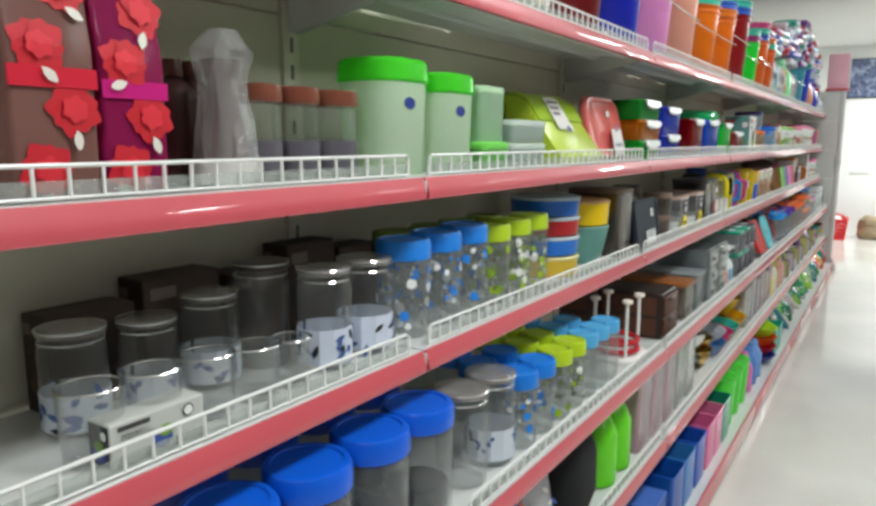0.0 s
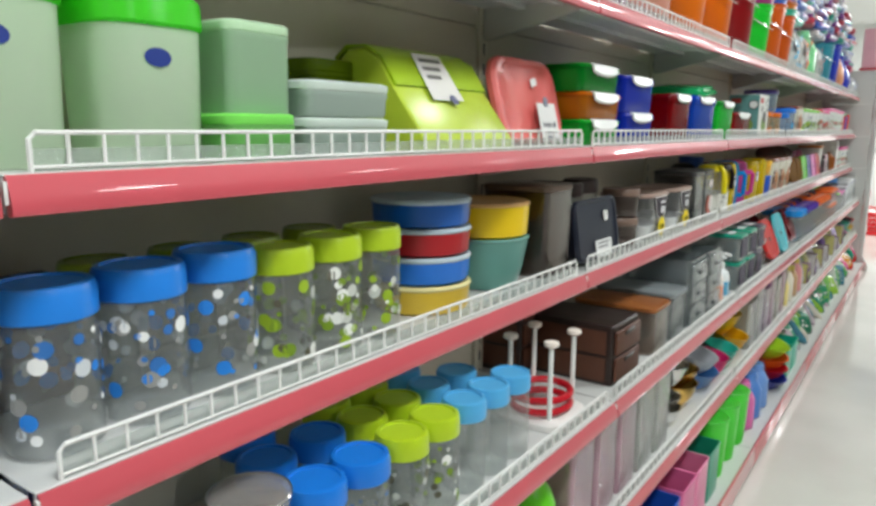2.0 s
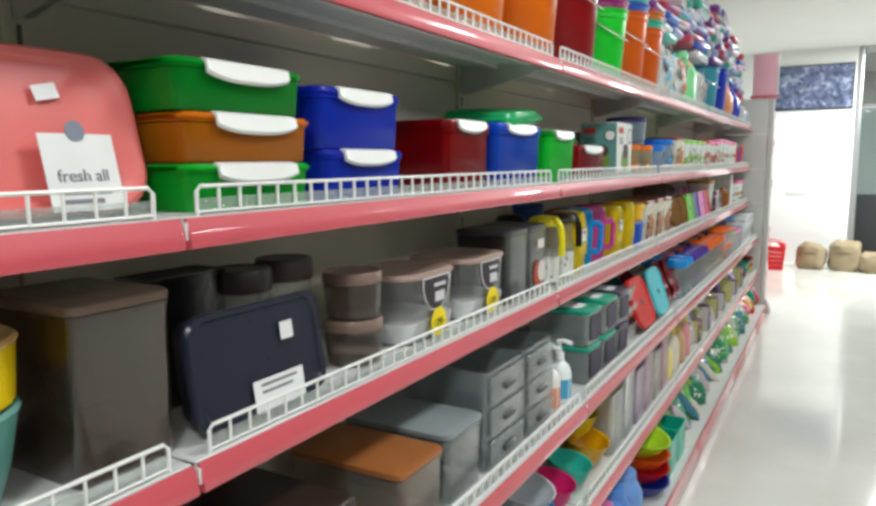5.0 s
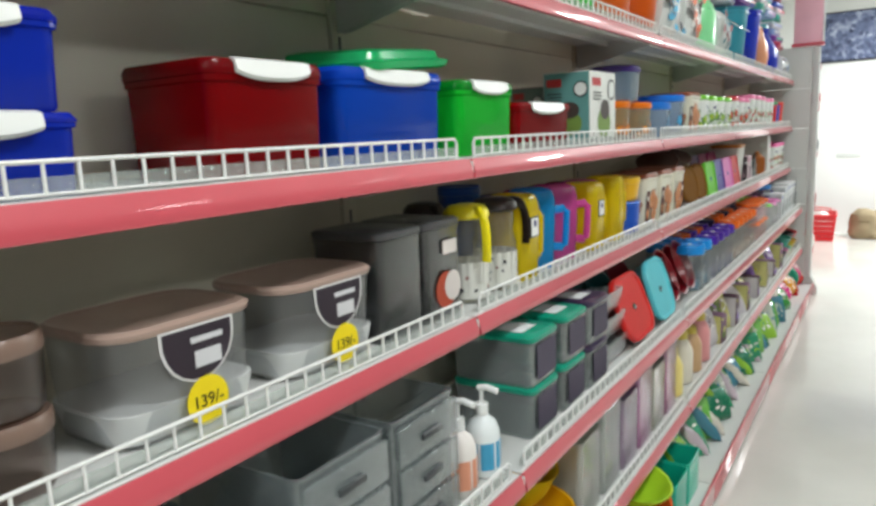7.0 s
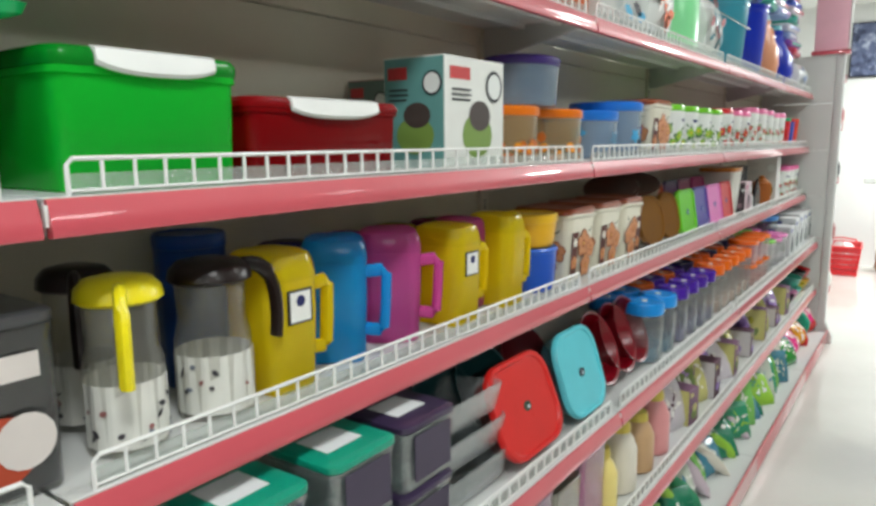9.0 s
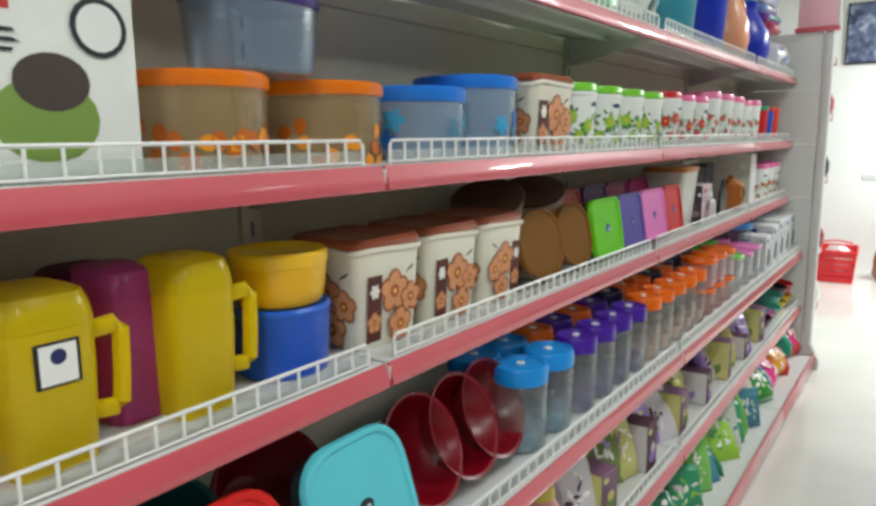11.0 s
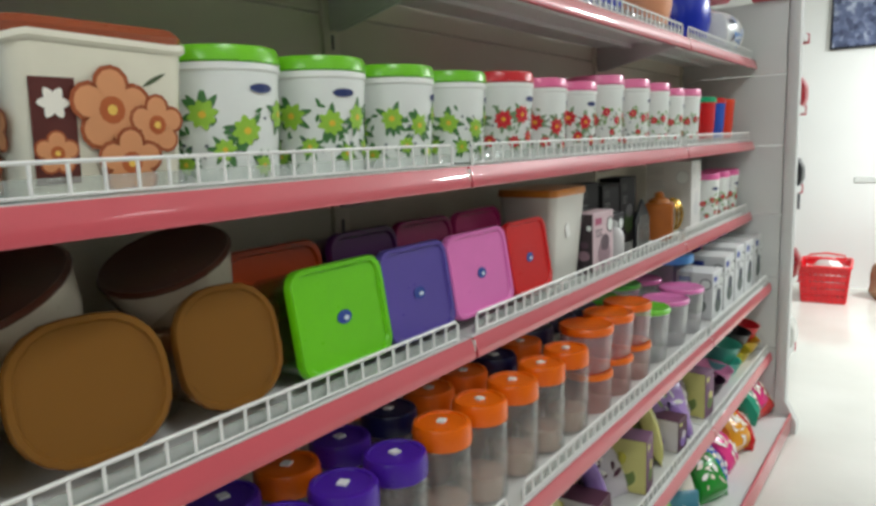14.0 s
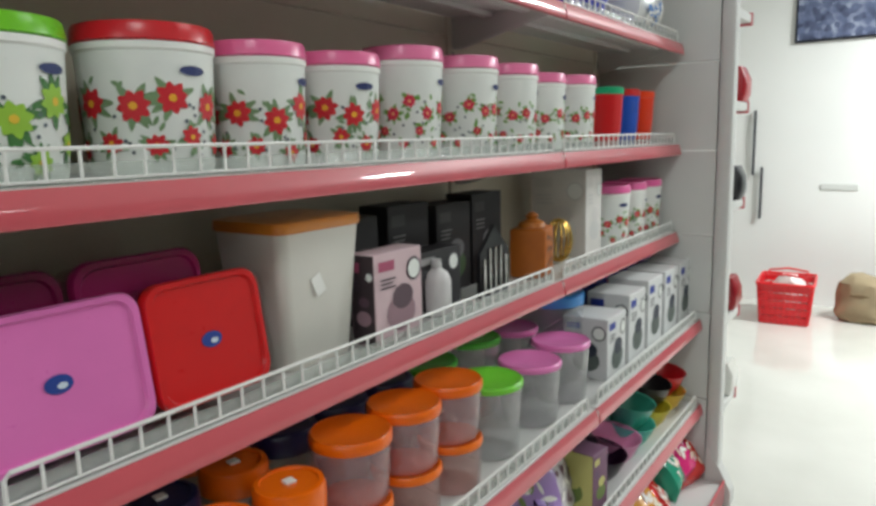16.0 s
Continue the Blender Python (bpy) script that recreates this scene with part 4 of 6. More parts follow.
crate(1.375, 0.17, 0.14, 0.052, (206, 222, 212), 3, 0.04, lid=(208, 222, 212), label="low frosted white food box", frosted=True)
crate(1.375, 0.17, 0.14, 0.048, (206, 222, 212), 3, 0.04, z=0.0535, lid=(208, 222, 212), label="low frosted white food box stacked on another", frosted=True)
clip_box(1.44, 0.17, 0.10, 0.15, (128, 156, 30), (128, 156, 30), 3, 0.19, clip=False, label="olive green box at the back of the shelf")

# lime bread bin with a sloping front
t = thing("bread_bin", "lime green plastic bread bin with a sloping lid", "bread bin", spot(3, 1.665, 0.20, 0.035))
prof = ((0.10, 0.0), (0.098, 0.02), (0.03, 0.11), (0.0, 0.155), (-0.03, 0.172), (-0.07, 0.172), (-0.096, 0.15), (-0.10, 0.0))
part("body", loft([[(x * k, yy, z * k) for x, z in prof] for yy, k in ((-0.142, 0.97), (-0.135, 1), (0.135, 1), (0.142, 0.97))]), plastic(186, 208, 62), t)
pl = ((0.036, 0.108), (0.004, 0.157), (-0.03, 0.176), (-0.075, 0.177), (-0.1, 0.158), (-0.097, 0.151), (-0.07, 0.173), (-0.03, 0.172), (0.0, 0.154), (0.032, 0.106))
part("lid", loft([[(x, yy, z + 0.001) for x, z in pl] for yy in (-0.139, 0.139)]), plastic(158, 190, 32), t, "deeper lime hinged lid")
bm = bmesh.new()
blob(bm, lambda u, v: (0.036 - v * 0.55 + 0.003, u, 0.108 + v * 0.82 + 0.003), [(-0.06, -0.03), (0.035, -0.03), (0.03, 0.07), (-0.055, 0.07)])
tag = part("paper_tag", bm, paper(222, 220, 214), t, "white paper tag hanging on the lid", smooth=False)
bm = bmesh.new()
for k in range(3):
    blob(bm, lambda u, v: (0.036 - v * 0.55 + 0.004, u, 0.108 + v * 0.82 + 0.0042), [(-0.045, 0.05 - k * 0.018), (0.018 - 0.01 * k, 0.05 - k * 0.018), (0.018 - 0.01 * k, 0.058 - k * 0.018), (-0.045, 0.058 - k * 0.018)])
part("fine_print", bm, paper(110, 108, 104), tag, smooth=False)
bm = bmesh.new()
disc(bm, lambda u, v: (0.036 - v * 0.55 + 0.0045, u, 0.108 + v * 0.82 + 0.0045), 0.0, -0.03, 0.011, 0, 14)
part("round_seal", bm, paper(96, 100, 130), tag, smooth=False)

# pink board standing on edge, with a tag
t = thing("chopping_board", "salmon pink plastic tray standing on edge", "tray", pose(-0.735, 2.045, LEVEL[3][0] + 0.004, 0, -14, 0))
def board_face(k, x):
    return [(x, a, 0.092 + b) for a, b, _ in ring(0.138 * k, 0.092 * k, 0.05 * k, 0, 6)]
part("tray", loft([board_face(0.97, 0.0), board_face(1.0, 0.005), board_face(1.0, 0.016), board_face(0.95, 0.022), board_face(0.86, 0.022), board_face(0.8, 0.017), board_face(0.3, 0.017)]), plastic(222, 108, 104), t)
c = part("hang_card", block(0.034, 0.0352, 0.0, 0.085, -0.002, 0.083), paper(226, 226, 224), t, "white card on a string", smooth=False)
words("fresh all", 0.019, paper(120, 122, 130), c, pose(0.0358, 0.042, 0.036, 90, 0, 90))
bm = bmesh.new()
for k in range(2):
    blob(bm, lambda u, v: (0.0358, u, v), [(0.012, 0.016 - k * 0.01), (0.07 - 0.01 * k, 0.016 - k * 0.01), (0.07 - 0.01 * k, 0.021 - k * 0.01), (0.012, 0.021 - k * 0.01)])
part("fine_print", bm, paper(120, 122, 130), c, smooth=False)
bm = lathe([(0.0115, 0), (0.0115, 0.001)], 14)
part("round_seal", bm, paper(120, 124, 140), t, at=pose(0.0355, 0.042, 0.086, 0, 90, 0))
part("price_label", block(0.0225, 0.0235, 0.04, 0.068, 0.115, 0.132), paper(226, 226, 226), t, smooth=False, at=pose(0, 0, 0, 12, 0, 0))

GR, BL, DR = (34, 224, 66), (30, 62, 206), (150, 12, 20)
LB = "low clip lid storage box in translucent "
clip_box(2.262, 0.235, 0.17, 0.060, (26, 190, 56), (36, 206, 62), label=LB + "green plastic")
clip_box(2.262, 0.235, 0.17, 0.063, (206, 120, 28), (236, 140, 30), z=0.0605, label=LB + "orange plastic")
clip_box(2.25, 0.235, 0.17, 0.063, (16, 150, 48), (20, 170, 54), z=0.124, label=LB + "dark green plastic")
clip_box(2.52, 0.23, 0.17, 0.080, BL, (34, 58, 200), label="deep blue clip lid storage box on the shelf")
clip_box(2.51, 0.235, 0.17, 0.095, BL, (28, 50, 190), z=0.0805, label="deep blue clip lid storage box on another")
clip_box(2.888, 0.205, 0.18, 0.145, DR, (136, 10, 20), label="tall dark red clip lid storage box")
clip_box(3.158, 0.285, 0.18, 0.148, (20, 84, 212), (20, 84, 212), label="tall blue clip lid storage box")
t = thing("loose_lid", "turquoise green lid lying on the blue box", "lid", spot(3, 3.20, 0.19, 0.04) @ pose(0, 0.0, 0.156, 5, 3, 6))
part("lid", loft([ring(0.092, 0.13, 0.03, 0), ring(0.1, 0.14, 0.034, 0.004), ring(0.102, 0.145, 0.034, 0.014), ring(0.09, 0.125, 0.03, 0.018), ring(0.086, 0.12, 0.03, 0.030), ring(0.07, 0.1, 0.03, 0.034)]), tint_of(50, 206, 130, 0.1), t)
clip_box(3.460, 0.225, 0.19, 0.142, GR, (20, 160, 50), label="tall bright green clip lid storage box")
clip_box(3.737, 0.30, 0.17, 0.105, (160, 12, 22), (164, 14, 24), label="low dark red clip lid storage box")
carton(4.105, 0.195, 0.13, 0.19, (226, 228, 222), (96, 150, 146), 3, label="white and teal carton for a kitchen chopper", seed=4)
carton(4.01, 0.10, 0.10, 0.16, (170, 120, 110), (110, 128, 120), 3, 0.17, label="chopper carton standing further back", seed=5)
for yy, w in ((4.325, 0.18), (4.545, 0.19)):
    t = tub(yy, w, 0.118, (232, 196, 140), (240, 122, 20), 3, clear=1.2, taper=0.93, label="clear tub with orange lid and orange pattern")
    bm = bmesh.new()
    rng = random.Random(int(yy * 50))
    for k in range(18):
        leaf(bm, round_wrap(w * 0.475, 0.001), rng.uniform(-0.12, 0.12), rng.uniform(0.012, 0.05), 0.026, 0.02, rng.uniform(0, 6), rng.randrange(2))
    tagged(part("flower_print", bm, [paper(236, 150, 20), paper(196, 100, 12)], t, smooth=False), kind="stuff")
tub(4.415, 0.19, 0.105, (160, 190, 220), (60, 40, 110), 3, z=0.120, clear=1.1, taper=0.9, label="square clear tub stacked on orange lidded tubs", deep=0.15)
for yy, w, h, seed in ((4.77, 0.205, 0.122, 1), (4.955, 0.21, 0.152, 2)):
    t = tub(yy, w, h, (176, 206, 236), (36, 122, 222), 3, clear=1.7, taper=0.93, label="round clear tub with blue lid and blue flowers", lid_h=0.026)
    bm = bmesh.new()
    rng = random.Random(seed)
    for k in range(7):
        u, v = rng.uniform(-0.16, 0.16), rng.uniform(0.03, h - 0.05)
        for q in range(5):
            leaf(bm, round_wrap(w * 0.478, 0.001), u, v, 0.022, 0.014, q * 1.257 + k, k % 3)
    tagged(part("flower_print", bm, [paper(60, 160, 210), paper(30, 110, 200), paper(70, 120, 150)], t, smooth=False), kind="stuff")
flower_box(5.175, 0.20, 0.166, 3, 11)
for k, yy in enumerate((5.362, 5.526, 5.694, 5.855)):
    canister(yy, 0.152, 0.158, (112, 196, 36), "green", 20 + k)
canister(6.035, 0.158, 0.168, (206, 34, 44), "red", 31)
for k, (yy, w, h) in enumerate(((6.20, 0.138, 0.164), (6.36, 0.142, 0.164))):
    canister(yy, w, h, (236, 110, 160), "red", 40 + k)
for k, (yy, w, h) in enumerate(((6.535, 0.145, 0.188), (6.73, 0.15, 0.188), (6.91, 0.14, 0.186), (7.06, 0.13, 0.176), (7.24, 0.14, 0.182))):
    canister(yy, w, h, (238, 124, 170), "pink", 50 + k)
for yy, c, rim in ((7.46, (200, 30, 34), (30, 160, 110)), (7.60, (30, 80, 180), (196, 40, 40)), (7.74, (226, 60, 24), (230, 70, 30))):
    tub(yy, 0.15, 0.165, c, rim, 3, taper=0.84, label="bright coloured plastic tumbler with a rim", name="tumbler")

# ---- level 2 ----
for k, (yy, w, h) in enumerate(((0.375, 0.075, 0.085), (0.452, 0.07, 0.085), (0.53, 0.074, 0.082), (0.608, 0.074, 0.074), (0.675, 0.062, 0.07))):
    glass_jar(yy, w, h, 2, 0.03, seed=k, label="small clear glass tumbler with a bright rim")
for k, (yy, w, h) in enumerate(((0.46, 0.08, 0.12), (0.56, 0.085, 0.135), (0.66, 0.09, 0.165), (0.36, 0.08, 0.13))):
    glass_jar(yy, w, h, 2, 0.12, seed=k, printed=k != 2, label="tall glass storage jar in the back row", steel=False, dark=k == 2)
for yy, w in ((0.757, 0.088), (0.858, 0.096)):
    glass_jar(yy, w, 0.158, 2, 0.035, printed=True, seed=int(yy * 99), band=(206, 214, 230), label="clear glass jar with white and blue print", steel=False)
carton(0.44, 0.12, 0.04, 0.05, (190, 192, 186), (60, 60, 66), 2, 0.025, "small printed packet lying before the glasses", seed=2, art=((60, 80, 160), (120, 160, 60), (60, 60, 60), (40, 40, 44)))
for k, (yy, w, h) in enumerate(((0.36, 0.12, 0.13), (0.50, 0.13, 0.155), (0.64, 0.12, 0.14), (0.77, 0.12, 0.17), (0.90, 0.11, 0.15))):
    carton(yy, w, 0.06, h, (62, 46, 38), (48, 36, 30), 2, 0.215, "dark brown boxed glassware at the back", seed=20 + k, gauge=False, art=((84, 64, 54), (50, 40, 36), (110, 96, 88), (70, 58, 50)))
DB = ((40, 130, 220), (236, 238, 236), (200, 206, 210), (50, 110, 180), (150, 150, 146))
DG = ((150, 180, 40), (236, 238, 232), (196, 200, 192), (120, 150, 40), (90, 88, 70))
for k, (yy, h) in enumerate(((0.970, 0.176), (1.076, 0.178), (1.178, 0.182))):
    spotted_jar(yy, 0.103, h, (40, 126, 218), DB, 2, seed=k, label="clear jar with blue lid and blue white dots", count=70)
for k, (yy, h) in enumerate(((1.283, 0.172), (1.382, 0.175), (1.475, 0.178))):
    spotted_jar(yy, 0.096, h, (172, 200, 44), DG, 2, seed=9 + k, label="clear jar with lime lid and green white dots", count=70)
# back row repeats the lime lids darker, with the shelf's shade in the colour
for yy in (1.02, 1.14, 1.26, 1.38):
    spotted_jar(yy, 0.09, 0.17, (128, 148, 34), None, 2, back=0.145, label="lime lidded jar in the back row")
z = 0.0
for k, (c, hh) in enumerate((((212, 178, 60), 0.053), ((36, 112, 208), 0.050), ((170, 26, 36), 0.050), ((24, 92, 178), 0.050))):
    tub(1.638, 0.188, hh, c, (180, 196, 206) if k else (226, 214, 150), 2, z=z, taper=0.93, lid_h=0.009, label="round flat plastic food tub in a stack")
    z += hh + 0.001
tub(1.86, 0.198, 0.108, (96, 150, 140), (110, 160, 150), 2, taper=0.74, lid_h=0.006, label="sea green tapered plastic bowl")
tub(1.86, 0.202, 0.072, (232, 196, 22), (216, 170, 110), 2, z=0.1085, taper=0.93, lid_h=0.008, label="yellow round tub on the green bowl")
crate(2.05, 0.13, 0.17, 0.205, (120, 92, 76), 2, 0.04, label="tall smoky brown clear box", lid=(120, 100, 86), body=0.45)
crate(2.20, 0.15, 0.08, 0.19, (70, 66, 70), 2, 0.17, label="dark smoky clear box at the back", body=0.5)
t = lidded_tray(2.315, 0.25, 0.150, (40, 44, 56), 2, 8, 0.03, plastic(36, 38, 46), depth=0.05, logo=None, label="dark slate grey tray with a white price card", group="trays")
card(t, 0.0505, 0.02, 0.0, 0.10, 0.045, 2)
part("price_label", block(0.0505, 0.0515, 0.035, 0.06, 0.09, 0.115), paper(220, 220, 216), t, smooth=False)
for yy, w, h in ((2.33, 0.10, 0.185), (2.43, 0.10, 0.19)):
    g = spotted_jar(yy, w, h, (74, 62, 60), None, 2, 0.13, label="dark lidded clear jar behind the tray", fill=(60, 44, 44, 0.55))
for z0 in (0.0, 0.082):
    tub(2.555, 0.105, 0.081, (116, 88, 76), (126, 104, 92), 2, z=z0, taper=0.9, clear=True, label="smoky brown round jar in a stack")
for k, yy in enumerate((2.735, 2.985)):
    t = tub(yy, 0.215, 0.138, (224, 228, 232), (166, 142, 130), 2, clear=0.3, taper=0.9, lid_h=0.012, deep=0.17, corner=0.045, label="large clear cake box with a yellow price disc")
    part("inner_tray", loft([ring(0.072, 0.094, 0.03, 0.006), ring(0.078, 0.10, 0.03, 0.04), ring(0.078, 0.10, 0.03, 0.043)]), plastic(206, 208, 206), t)
    bm = bmesh.new()
    SHIELD = [(-0.045, 0.125), (0.052, 0.125)] + [(0.0035 + 0.0485 * math.cos(0.3 * q), 0.112 - 0.05 * math.sin(0.3 * q)) for q in range(11)]
    blob(bm, lambda u, v: (0.0848, u, v), [(0.0035 + (u - 0.0035) * 1.08, 0.0935 + (v - 0.0935) * 1.08) for u, v in SHIELD])
    part("label_edge", bm, paper(226, 224, 222), t, "white edge of the label", smooth=False)
    bm = bmesh.new()
    blob(bm, lambda u, v: (0.0855, u, v), SHIELD)
    s = part("brand_label", bm, paper(46, 36, 46), t, "dark shield shaped label", smooth=False)
    bm = bmesh.new()
    blob(bm, lambda u, v: (0.0862, u, v), [(-0.004, 0.076), (0.034, 0.076), (0.034, 0.096), (-0.004, 0.096)])
    blob(bm, lambda u, v: (0.0862, u, v), [(-0.008, 0.106), (0.038, 0.106), (0.038, 0.113), (-0.008, 0.113)])
    part("label_text", bm, paper(206, 206, 208), s, smooth=False)
    d = part("price_disc", lathe([(0.030, 0), (0.030, 0.0008)], 22), paper(240, 214, 20), t, "round yellow price sticker", at=pose(0.0865, 0.008, 0.034, 0, 90, 0))
    words("139/-", 0.021, paper(60, 56, 20), d, pose(0, 0, 0.0012, 0, 0, 90))
for yy, col in ((3.158, 0), (3.285, 1)):
    t = crate(yy, 0.122, 0.15, 0.183, (112, 114, 116), 2, 0.035, label="tall smoky clear storage box", lid=(74, 74, 76), body=0.35)
    if col:
        bm = bmesh.new()
        wr = lambda u, v: (0.0762, u, v)
        disc(bm, wr, 0.0, 0.055, 0.034, 0, 16)
        disc(bm, lambda u, v: (0.0768, u, v), 0.022, 0.06, 0.028, 1, 16)
        blob(bm, wr, [(-0.008, 0.12), (0.04, 0.12), (0.04, 0.145), (-0.008, 0.145)], 1)
        part("fruit_label", bm, [paper(176, 70, 44), paper(214, 206, 200)], t, smooth=False)
pitcher(3.452, 0.09, 0.196, (236, 220, 30), 2, label="clear pitcher with a bright yellow lid and handle")
pitcher(3.572, 0.098, 0.198, (30, 18, 16), 2, label="clear pitcher with a black lid and handle", side=1.0)
pitcher(3.40, 0.085, 0.196, (40, 28, 28), 2, 0.14, label="clear pitcher with a dark brown lid")
tub(3.56, 0.10, 0.215, (30, 70, 140), (20, 70, 150), 2, 0.15, taper=0.9, label="dark blue lidded canister at the back")
YW, PK, CY = (246, 222, 36), (228, 98, 176), (44, 170, 236)
jug(3.675, 0.105, 0.206, YW, 2, label="tall yellow plastic water jug with handle and sticker", tag=True)
jug(3.82, 0.118, 0.206, CY, 2, back=0.06, turn=-48, label="tall sky blue plastic water jug with handle")
jug(3.955, 0.125, 0.204, PK, 2, back=0.06, turn=-48, label="tall pink plastic water jug with handle")
jug(4.105, 0.112, 0.198, YW, 2, label="yellow water jug with a square sticker", tag=True)
jug(4.20, 0.09, 0.196, PK, 2, back=0.09, label="pink water jug behind the yellow ones")
jug(4.285, 0.10, 0.204, YW, 2, label="plain yellow plastic water jug")
# front jug colours again, darkened: shade behind the front row is in the colour
for k, yy in enumerate((3.74, 3.88, 4.02, 4.15)):
    jug(yy, 0.11, 0.19, ((40, 40, 130), (150, 40, 110), (180, 150, 20), (150, 40, 100))[k], 2, back=0.16, d=0.09, handle=False, label="water jug in the back row")
tub(4.44, 0.145, 0.10, (30, 84, 190), (36, 96, 200), 2, taper=0.9, lid_h=0.012, label="blue square tub under a yellow one")
tub(4.44, 0.14, 0.075, (232, 176, 24), (240, 190, 36), 2, z=0.101, taper=0.86, lid_h=0.02, label="yellow tub stacked on a blue tub")
for k, yy in enumerate((4.615, 4.795, 4.968)):
    flower_box(yy, 0.165, 0.176, 2, 60 + k, back=0.04)
for k, (yy, zz, tl) in enumerate(((5.10, 0.125, 26), (5.30, 0.13, 22))):
    t = tub(yy, 0.17, 0.085, (196, 190, 172), (84, 48, 36), 2, 0.09, z=0.0, taper=0.72, label="tilted bowl with dark brown lid on the amber boxes", lid_h=0.008)
    t.matrix_basis = t.matrix_basis @ pose(0, 0, 0.12, tl, 8, 0)
for k, (yy, w) in enumerate(((5.195, 0.16), (5.365, 0.135))):
    lidded_tray(yy, w, 0.150, (150, 92, 34), 2, 12, 0.03, (196, 150, 90), logo=None, rounding=0.42, finish=AMBER, label="amber brown square food box standing on edge", turn=-8)
    spotted_jar(yy, 0.15, 0.115, (120, 70, 40), None, 2, 0.11, label="amber tub in the back row", fill=(130, 84, 40, 0.7))
for yy, w, c, n in ((5.545, 0.185, (104, 196, 22), "lime green"), (5.722, 0.175, (84, 70, 150), "purple"), (5.912, 0.20, (222, 116, 184), "pink"), (6.098, 0.165, (202, 28, 30), "bright red")):
    lidded_tray(yy, w, 0.151, c, 2, 9, 0.03, tuple(int(v * 0.8) for v in c), label=n + " square lunch box standing on edge")
for yy, w, c in ((5.46, 0.19, (190, 70, 20)), (5.66, 0.17, (80, 24, 90)), (5.83, 0.18, (150, 30, 90)), (6.02, 0.18, (180, 40, 110))):
    lidded_tray(yy, w, 0.178, c, 2, 6, 0.14, c, label="square lunch box on edge in the back row", logo=None, depth=0.08)
t = thing("cereal_container", "tall white container with an orange rim", "canister", spot(2, 6.255, 0.15, 0.04))
part("body", loft([ring(0.056, 0.066, 0.014, 0), ring(0.058, 0.068, 0.016, 0.005), ring(0.072, 0.084, 0.018, 0.20)]), surface("milky_plastic", lin(214, 212, 204), 0.35, vary=0.05), t)
part("lid", loft([ring(0.074, 0.086, 0.018, 0.2005), ring(0.076, 0.088, 0.02, 0.204), ring(0.075, 0.087, 0.02, 0.216), ring(0.06, 0.07, 0.02, 0.219)]), plastic(206, 128, 50), t)
part("sticker", block(0.0685, 0.0695, 0.0, 0.02, 0.10, 0.13), paper(236, 236, 232), t, smooth=False, at=pose(0, 0, 0, 25, 0, 0) @ pose(0, 0.03, 0.0))
carton(6.445, 0.125, 0.05, 0.148, (206, 180, 186), (60, 50, 54), 2, 0.03, "pale pink printed card box", seed=8, art=((150, 120, 130), (90, 70, 80), (170, 80, 110), (70, 60, 70)))
for k, yy in enumerate((6.40, 6.56, 6.72, 6.86)):
    carton(yy, 0.13, 0.07, 0.19 + 0.012 * (k % 2), (32, 30, 34), (24, 24, 26), 2, 0.15, "black boxed kitchen gadget at the back", seed=70 + k, gauge=False, art=((70, 100, 60), (120, 120, 124), (60, 60, 60), (120, 120, 120)))
bottle(6.605, 0.055, 0.105, (216, 214, 214), 2, cap=(200, 200, 200), label="small white bottle among gadget boxes")
carton(6.61, 0.15, 0.05, 0.12, (36, 34, 38), (26, 26, 28), 2, 0.075, "black gadget box behind the bottle", seed=77, art=((110, 110, 114), (60, 60, 64), (150, 150, 150), (90, 90, 94)))
t = thing("house_ornament", "black metal house shaped napkin holder", "ornament", spot(2, 6.81, 0.06, 0.035))
part("back_plate", loft([[(x, a, b) for a, b in ((-0.06, 0), (0.06, 0), (0.06, 0.09), (0, 0.145), (-0.06, 0.09))] for x in (-0.004, 0.004)]), plastic(30, 30, 34), t, smooth=False)
for k in range(5):
    part("bar", block(0.0045, 0.009, -0.05 + k * 0.022, -0.042 + k * 0.022, 0.012, 0.08 + 0.02 * (k in (1, 2, 3)), 0.001), CHROME, t)
t = thing("lantern_box", "orange brown carved tea light box", "ornament", spot(2, 7.02, 0.09, 0.04) @ pose(0, 0, 0, 0, 0, 15))
part("box", block(-0.042, 0.042, -0.05, 0.05, 0, 0.115, 0.004), surface("carved_wood", lin(176, 96, 28), 0.45, scale=30, vary=0.25, bump=0.2), t)
bm = bmesh.new()
for a in range(3):
    for b in range(3):
        leaf(bm, lambda u, v: (0.0428, u, v), -0.03 + a * 0.026, 0.03 + b * 0.028, 0.016, 0.012, 0.8 * (a + b), 0)
part("cut_outs", bm, plastic(40, 20, 10), t, smooth=False)
part("top_knob", lathe([(0.034, 0.116), (0.03, 0.126), (0.012, 0.134), (0.016, 0.142), (0.006, 0.15)], 16), surface("carved_wood_top", lin(186, 110, 40), 0.4), t)
t = thing("gold_ornament", "shiny gold wire ornament", "ornament", spot(2, 7.19, 0.09, 0.05))
